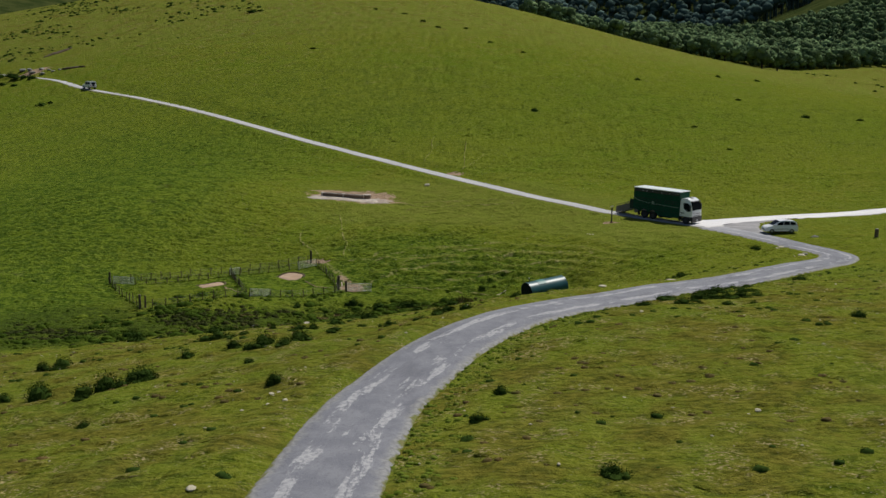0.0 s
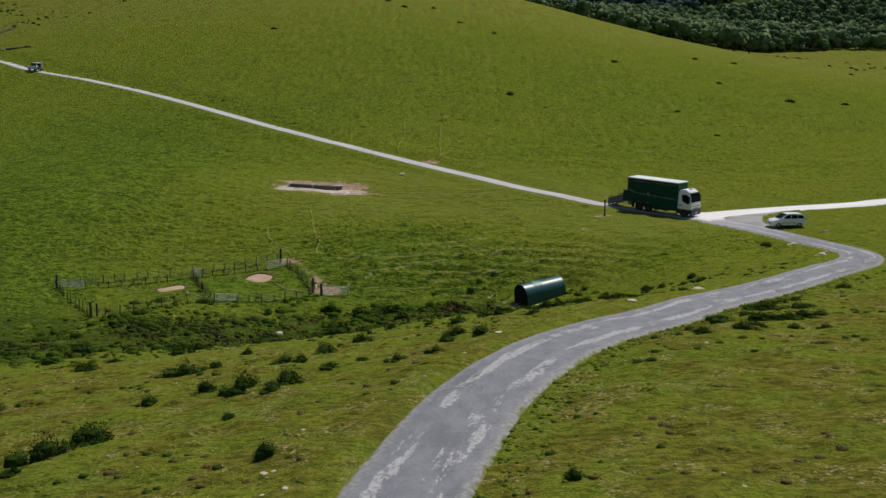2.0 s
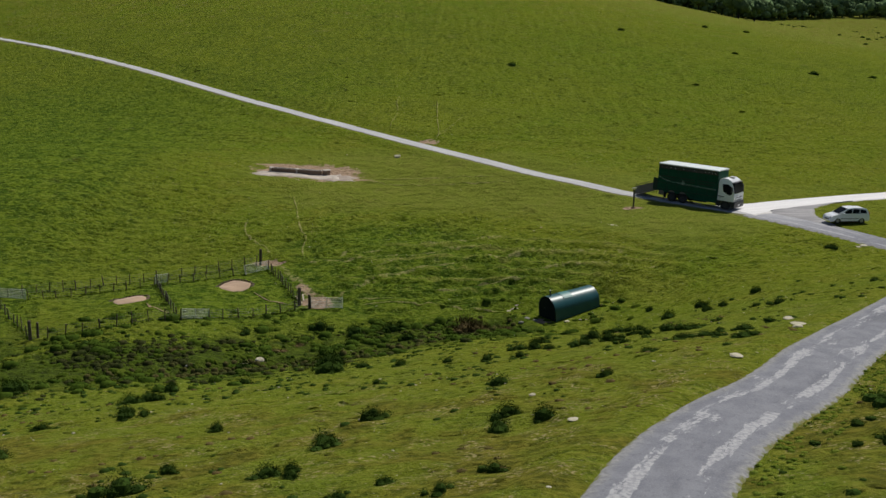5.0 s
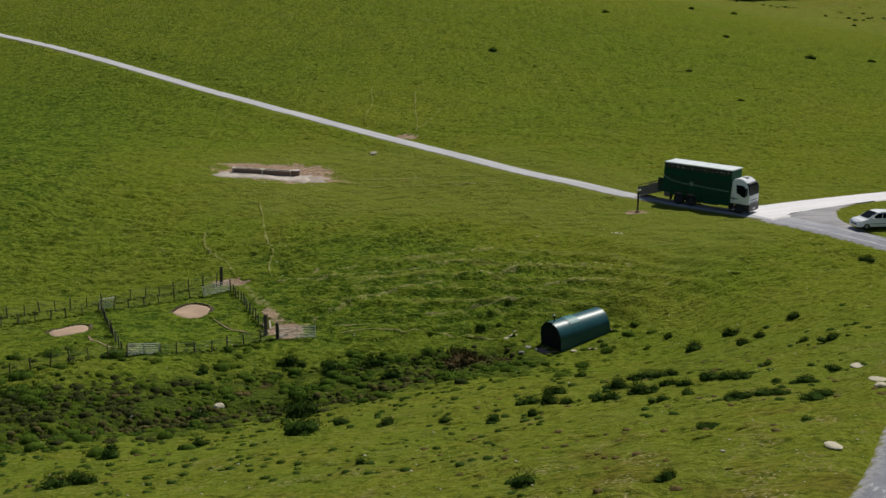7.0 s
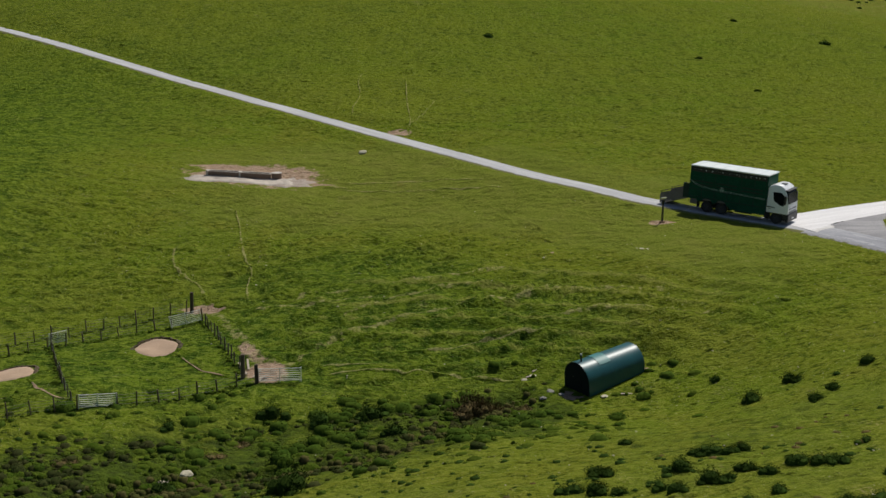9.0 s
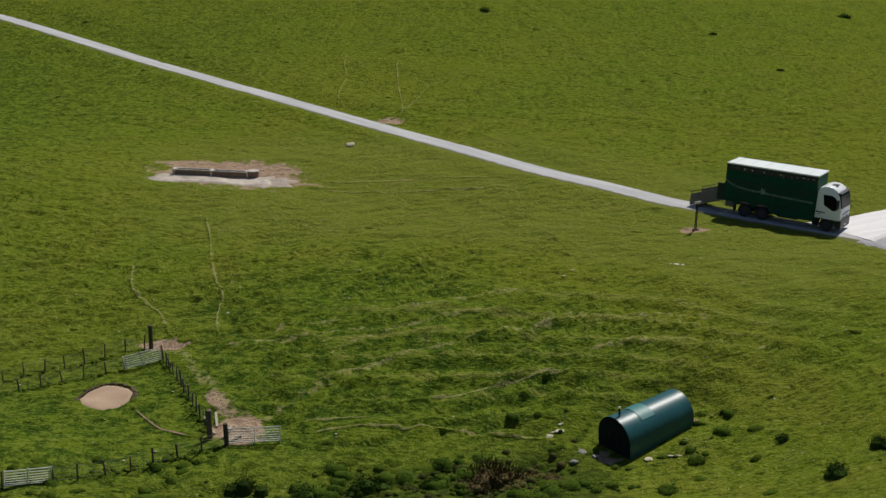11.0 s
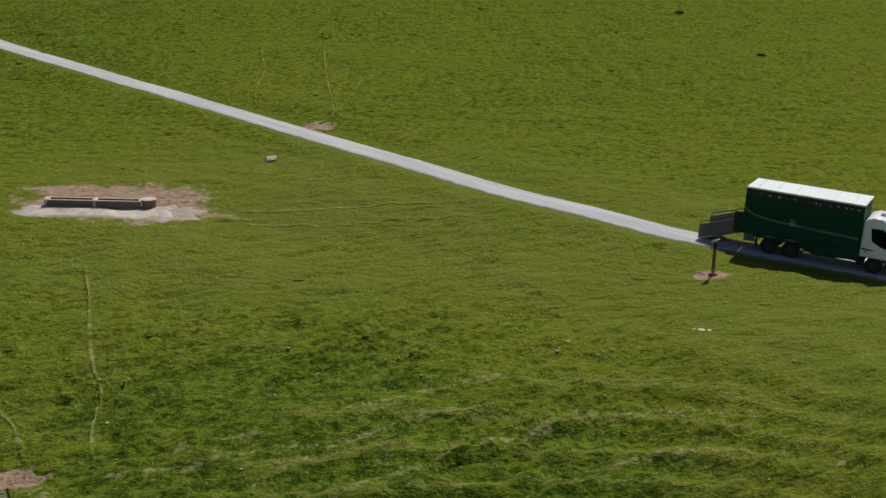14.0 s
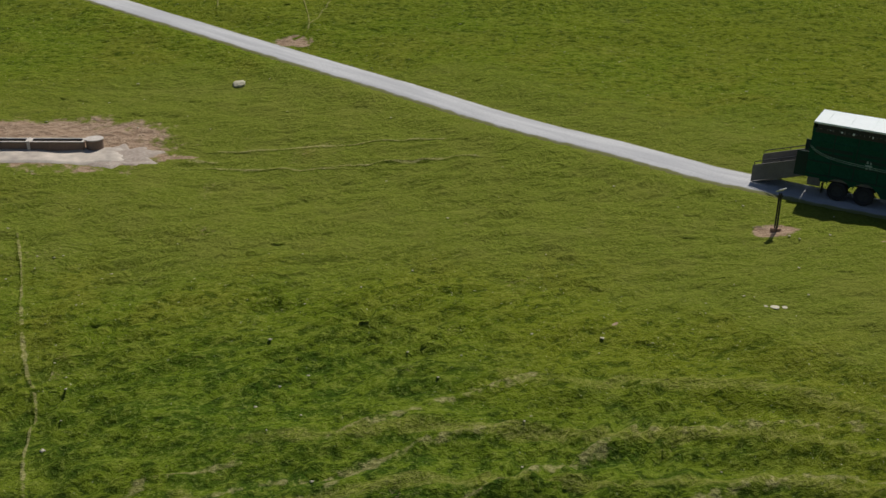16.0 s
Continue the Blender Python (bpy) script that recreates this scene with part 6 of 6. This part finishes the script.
def leafy(name, label, mat, xs, ys, sizes, leaves, seed, category, tall=0.7):
    """Many little bushy clumps of random leaf sprays in one mesh."""
    rng = np.random.default_rng(seed)
    n = len(xs)
    z = ground_height(xs, ys)
    a, e = rng.uniform(0, 2 * math.pi, (n, leaves)), np.arcsin(rng.uniform(0, 1, (n, leaves)))
    q = sizes[:, None] * 0.5 * rng.uniform(0.5, 1.1, (n, leaves))
    out = np.stack([np.cos(a) * np.cos(e) * 1.25, np.sin(a) * np.cos(e), np.sin(e) * tall], -1)
    p = np.stack([xs, ys, z], -1)[:, None] + out * q[..., None]
    s = sizes[:, None, None] ** 0.7 * rng.uniform(0.035, 0.085, (n, leaves, 1))
    d1 = rng.normal(0, 1, (n, leaves, 3))
    d1 /= np.linalg.norm(d1, axis=-1, keepdims=True)
    d2 = np.cross(d1, out + rng.normal(0, 0.4, out.shape))
    d2 /= np.linalg.norm(d2, axis=-1, keepdims=True) + 1e-6
    v = np.stack([p - d1 * s * 0.6, p + d2 * s * 0.5, p + d1 * s * 0.6, p - d2 * s * 0.5], 2)
    v[..., 2] = np.maximum(v[..., 2], (z - 0.05)[:, None, None])
    f = np.arange(n * leaves * 4).reshape(-1, 4)
    f = np.concatenate([f[:, [0, 1, 2]], f[:, [0, 2, 3]]])
    b = np.linspace(0, 2 * math.pi, 8)[:-1]
    dome = np.concatenate([np.stack([np.cos(b) * 0.50, np.sin(b) * 0.40, b * 0 - 0.08], 1), np.stack([np.cos(b) * 0.40, np.sin(b) * 0.32, b * 0 + 0.26 * tall], 1), [[0, 0, 0.40 * tall]]])
    dome = dome[None] * rng.uniform(0.75, 1.15, (n, 15, 1)) * sizes[:, None, None] + np.stack([xs, ys, z], -1)[:, None]
    tri = np.array([t for j in range(7) for t in ((j, (j + 1) % 7, 7 + (j + 1) % 7), (j, 7 + (j + 1) % 7, 7 + j), (7 + j, 7 + (j + 1) % 7, 14))])
    core = tri[None] + (np.arange(n) * 15)[:, None, None] + n * leaves * 4
    return tagged(quick_mesh(name, np.concatenate([v.reshape(-1, 3), dome.reshape(-1, 3)]), np.concatenate([f, core.reshape(-1, 3)]), mat), label, category, kind="stuff")


def scatter(rng, n, x0, x1, y0, y1, density, clear=0.35):
    x, y = rng.uniform(x0, x1, n), rng.uniform(y0, y1, n)
    keep = rng.random(n) < density(x, y)
    x, y = x[keep], y[keep]
    d, _ = near_road(x, y)
    ok = d > clear
    for cx, cy, rx, ry in ((-16.9, 107.6, 7.2, 3.9), (20.5, 90.2, 1.6, 1.1), (-19.5, 70.95, 1.7, 1.5), (-28.1, 67.4, 1.7, 1.5), (-11.6, 67.2, 1.2, 1.2), (10.4, 65.7, 2.9, 1.8)):
        ok &= np.hypot((x - cx) / rx, (y - cy) / ry) > 1
    x, y = x[ok], y[ok]
    lines = np.vstack(PATH_LINES + TRODS)
    far = np.ones(len(x), bool)
    for a in range(0, len(x), 4000):
        far[a:a + 4000] = (np.hypot(x[a:a + 4000, None] - lines[None, :, 0], y[a:a + 4000, None] - lines[None, :, 1])).min(1) > 0.55
    return x[far], y[far]


rng = np.random.default_rng(5)
x, y = scatter(rng, 4500, -40, 46, -22, 60, lambda a, b: 0.5 + 0.5 * value_noise(a / 4, b / 3, 31), 1.15)
tussocks("near_grass", "tussocky upland grass on the near bank", TURF, x, y, rng.uniform(0.15, 0.60, len(x)), 0.02 + 0.10 * rng.random(len(x)) ** 2, 6)
x, y = scatter(rng, 5500, -60, 66, 60, 190, lambda a, b: np.clip(0.25 + 1.2 * lushness(a, b), 0.2, 1) * (0.55 + 0.5 * value_noise(a / 5, b / 2.5, 32)) * (1 - smooth(b, 115, 190)) * (1 - smooth(np.abs(a), 42, 64)), 1.4)
tussocks("meadow_grass", "short grazed meadow grass with low tussocks", TURF, x, y, rng.uniform(0.12, 0.42, len(x)), 0.02 + 0.10 * rng.random(len(x)) ** 2, 7, 2.0)


def hollow(a, b, width):
    width = width * (1 + 0.45 * smooth(-a, 8, 24))
    return np.exp(-((b - 56.5 - np.clip(0.24 * (a + 12), -9, 8)) / width) ** 2) * (1 - 0.9 * smooth(a, 4, 13))


x, y = scatter(rng, 5200, -46, 16, 42, 72, lambda a, b: hollow(a, b, 4.8) * (0.45 + 0.8 * value_noise(a / 3, b / 2, 51)))
tussocks("rank_mounds", "soft green mounds of rank grass in the damp hollow", RANK, x, y, rng.uniform(0.10, 0.36, len(x)), rng.uniform(0.05, 0.20, len(x)), 27, 1.6)
x, y = scatter(rng, 7500, -46, 16, 42, 72, lambda a, b: hollow(a, b, 4.4) * np.clip(0.15 + 1.5 * value_noise(a / 3.2, b / 1.8, 52), 0, 1))
leafy("hollow_brambles", "tangled green brambles and rank growth in the damp hollow", BRAMBLE, x, y, 0.25 + 1.2 * rng.random(len(x)) ** 2.2, 120, 8, "brambles", 0.75)
x, y = scatter(rng, 6500, -46, 12, 44, 66, lambda a, b: hollow(a, b, 3.2) * np.clip(0.05 + 1.7 * value_noise(a / 4.5, b / 1.7, 37), 0, 1))
leafy("withered_growth", "withered grey-brown heather among the brambles", SCRUB, x, y, 0.25 + 0.7 * rng.random(len(x)) ** 2, 100, 18, "heather", 0.7)
k = rng.integers(0, len(DITCH), 420)
x, y = DITCH[k, 0] + rng.normal(0, 0.6, 420), DITCH[k, 1] - 0.3 + rng.normal(0, 0.7, 420)
leafy("ditch_rushes", "brown-green rushes lining the narrow ditch", REED, x, y, rng.uniform(0.25, 0.65, 420), 60, 28, "rushes", 1.1)
x, y = scatter(rng, 4200, -30, 40, -20, 58, lambda a, b: (value_noise(a / 6, b / 5, 33) > 0.0) * (0.2 + 0.45 * smooth(b, 0, 40)), 0.9)
leafy("heather_tufts", "small dark heather tufts scattered in the grass", GORSE, x, y, rng.uniform(0.18, 0.6, len(x)), 50, 9, "heather", 0.55)
x, y = scatter(rng, 2200, -30, 34, -20, 50, lambda a, b: (value_noise(a / 5, b / 4, 38) > 0.1) * 0.5, 0.6)
leafy("dry_tufts", "dry brownish tufts in the near turf", DRY_TUFT, x, y, rng.uniform(0.18, 0.5, len(x)), 36, 19, "grass", 0.4)
x, y = scatter(rng, 5200, -190, -60, 235, 360, lambda a, b: np.clip(0.25 + 1.6 * value_noise(a / 13, b / 8, 35), 0, 1) * smooth(b - 0.25 * a, 265, 300))
leafy("hillside_scrub", "dark scrub dotted over the distant shoulder", GORSE, x, y, 0.35 + 1.5 * rng.random(len(x)) ** 3, 26, 11, "scrub", 0.7)
x, y = scatter(rng, 2600, 95, 230, 225, 350, lambda a, b: np.clip(value_noise(a / 14, b / 7, 36) * 2 - 0.2, 0, 1) * smooth(a + 0.5 * b, 240, 290))
leafy("saddle_scrub", "dark scrub dotted over the saddle below the wood", GORSE, x, y, 0.35 + 1.4 * rng.random(len(x)) ** 3, 26, 12, "scrub", 0.8)

# thick green growth on the outer verge of the bend
t = np.gradient(APPROACH, axis=0)
t /= np.linalg.norm(t, axis=1)[:, None]
k = rng.choice(np.where((APPROACH[:, 1] > -24) & (APPROACH[:, 1] < 44))[0], 800)
off = 2.15 + np.abs(rng.normal(0, 0.9, len(k)))
vx, vy = APPROACH[k, 0] + t[k, 1] * off + rng.normal(0, 0.2, len(k)), APPROACH[k, 1] - t[k, 0] * off + rng.normal(0, 0.2, len(k))
leafy("verge_growth", "thick green weeds along the outer verge of the road", VERGE, vx, vy, rng.uniform(0.10, 0.34, len(k)), 40, 71, "weeds", 0.6)

# longer grass left standing along the foot of the pen fences
fx, fy = [], []
for a, b in ((FL, (-12.2, 65.6)), (FL, BL), (BL, (-18.5, 76.95)), ((-37.4, 68.4), (-19.1, 74.5)), ((-17.0, 75.0), (-13.2, 67.2)), ((-26.9, 72.2), (-24.4, 65.6))):
    n = int(math.hypot(b[0] - a[0], b[1] - a[1]) * 7)
    u = rng.random(n)
    fx.append(a[0] + (b[0] - a[0]) * u + rng.normal(0, 0.14, n))
    fy.append(a[1] + (b[1] - a[1]) * u + rng.normal(0, 0.14, n))
fx, fy = np.concatenate(fx), np.concatenate(fy)
leafy("fence_grass", "rank dark grass left along the foot of the fences", RANK, fx, fy, rng.uniform(0.15, 0.45, len(fx)), 24, 66, "grass", 0.6)


# ---- far woods ----
def leaf_material(name, a, b):
    m = material(name, a, 0.9, 0, b, 0.35, 1.0, 1.2, 0.9, fine=4.0, spec=0.0)
    nt = m.node_tree
    g, hsv, mr = nt.nodes.new("ShaderNodeNewGeometry"), nt.nodes.new("ShaderNodeHueSaturation"), nt.nodes.new("ShaderNodeMapRange")
    mr.inputs["To Min"].default_value, mr.inputs["To Max"].default_value = 0.55, 1.7
    src = nt.nodes["Principled BSDF"].inputs["Base Color"].links[0].from_socket
    nt.links.new(g.outputs["Random Per Island"], mr.inputs["Value"])
    nt.links.new(mr.outputs["Result"], hsv.inputs["Value"])
    nt.links.new(src, hsv.inputs["Color"])
    nt.links.new(hsv.outputs["Color"], nt.nodes["Principled BSDF"].inputs["Base Color"])
    return m


def ico(sub):
    bm = bmesh.new()
    bmesh.ops.create_icosphere(bm, subdivisions=sub, radius=1)
    v = np.array([tuple(p.co) for p in bm.verts])
    f = np.array([[p.index for p in q.verts] for q in bm.faces])
    bm.free()
    return v, f


def woods(name, label, mat, x, y, size, seed, lobes=5, sprays=0):
    """Broadleaved crowns, each of several uneven lobes roughened by leaf sprays over a short trunk."""
    rng = np.random.default_rng(seed)
    bv, bf = ico(1)
    n = len(x)
    z = land(x, y)
    V, F, count = [], [], 0
    for k in range(lobes):
        a, q = rng.uniform(0, 2 * math.pi, n), rng.uniform(0.15, 0.5, n) * size * (0 if k == 0 else 1)
        cx, cy = x + q * np.cos(a), y + q * np.sin(a)
        cz = z + size * (rng.uniform(0.40, 1.10, n) if k else np.full(n, 1.15))
        r = size * rng.uniform(0.28, 0.48, n)
        rough = 1 + 0.16 * rng.normal(0, 1, (n, len(bv), 1)).clip(-1.6, 1.6)
        centre = np.stack([cx, cy, cz], 1)[:, None]
        V.append((bv[None] * rough * r[:, None, None] * np.array([1, 1, 0.85]) + centre).reshape(-1, 3))
        F.append((bf[None] + (np.arange(n) * len(bv))[:, None, None]).reshape(-1, 3) + count)
        count += n * len(bv)
        if sprays:
            d = rng.normal(0, 1, (n, sprays, 3))
            d[..., 2] = np.abs(d[..., 2]) - 0.3
            d /= np.linalg.norm(d, axis=-1, keepdims=True)
            p = centre + d * r[:, None, None] * rng.uniform(0.9, 1.12, (n, sprays, 1)) * np.array([1, 1, 0.85])
            e1 = np.cross(d, rng.normal(0, 1, d.shape)) + 0.5 * rng.normal(0, 1, d.shape)
            e1 /= np.linalg.norm(e1, axis=-1, keepdims=True)
            e2 = np.cross(d, e1)
            w = size[:, None, None] * rng.uniform(0.07, 0.16, (n, sprays, 1))
            V.append(np.stack([p - e1 * w, p + e1 * w, p + e2 * w * 1.1 + d * w * 0.4], 2).reshape(-1, 3))
            F.append(np.arange(n * sprays * 3).reshape(-1, 3) + count)
            count += n * sprays * 3
    ring = np.array([(math.cos(b), math.sin(b)) for b in np.linspace(0, 2 * math.pi, 6)[:-1]])
    tv = np.concatenate([np.concatenate([ring * 0.06, np.zeros((5, 1))], 1), np.concatenate([ring * 0.035, np.ones((5, 1)) * 0.9], 1)])
    tf = np.array([(j, (j + 1) % 5, 5 + (j + 1) % 5) for j in range(5)] + [(j, 5 + (j + 1) % 5, 5 + j) for j in range(5)])
    V.append((tv[None] * size[:, None, None] + np.stack([x, y, z], 1)[:, None]).reshape(-1, 3))
    F.append((tf[None] + (np.arange(n) * 10)[:, None, None]).reshape(-1, 3) + count)
    return tagged(quick_mesh(name, np.concatenate(V), np.concatenate(F), mat), label, "woodland", kind="stuff")


# bluish distance haze is mixed into both leaf colours
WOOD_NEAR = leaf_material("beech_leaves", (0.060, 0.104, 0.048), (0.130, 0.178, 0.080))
WOOD_FAR = leaf_material("hazy_far_beech_leaves", (0.044, 0.074, 0.066), (0.064, 0.098, 0.084))
rng = np.random.default_rng(40)
x, y = rng.uniform(0, 380, 11000), 372 + 330 * rng.random(11000) ** 1.3
keep = (y > 372 + 26 * np.abs(np.sin(x / 37)) - 0.02 * x) & (rng.random(11000) < 0.85) & (x < 0.46 * (y + 50) + 15) & (x > 0.04 * (y + 50))
x, y = x[keep], y[keep]
woods("beech_wood", "dense beech wood covering the slope behind the pasture", WOOD_NEAR, x, y, 2.2 + 3.6 * rng.random(len(x)) ** 1.5, 41, 5, 8)
x, y = rng.uniform(-60, 760, 9000), rng.uniform(900, 1500, 9000)
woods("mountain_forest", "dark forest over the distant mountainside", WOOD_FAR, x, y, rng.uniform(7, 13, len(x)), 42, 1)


def field_tree(px, py, s, seed):
    t = tagged(empty("tree", Matrix.Translation((px, py, gz(px, py)))), "broad dark green tree at the edge of the wood", "tree", "trees at the wood's edge")
    r = random.Random(seed)
    bm = bmesh.new()
    tube(bm, (0, 0, -0.3), (0.1, 0, s * 0.5), s * 0.07, s * 0.045, n=8)
    for k in range(5):
        a = 2 * math.pi * k / 5
        tube(bm, (0.05, 0, s * 0.35), (s * 0.4 * math.cos(a), s * 0.4 * math.sin(a), s * 0.85), s * 0.035, s * 0.012, n=6)
    part("trunk", bm, TWIG, t)
    rngt = np.random.default_rng(seed)
    bv, bf = ico(2)
    V, F, c = [], [], 0
    for k in range(10):
        cpos = rngt.normal(0, 1, 3) * np.array([0.36, 0.36, 0.18]) * s + np.array([0, 0, s * 0.85])
        v = bv * (1 + 0.22 * rngt.normal(0, 1, (len(bv), 1))) * s * rngt.uniform(0.2, 0.36) + cpos
        V.append(v)
        F.append(bf + c)
        c += len(bv)
    ob = quick_mesh("crown", np.concatenate(V), np.concatenate(F), WOOD_NEAR)
    ob.parent = t


field_tree(95.5, 313, 6.0, 1)
field_tree(101.5, 316, 4.5, 2)
field_tree(84.0, 318, 4.0, 3)
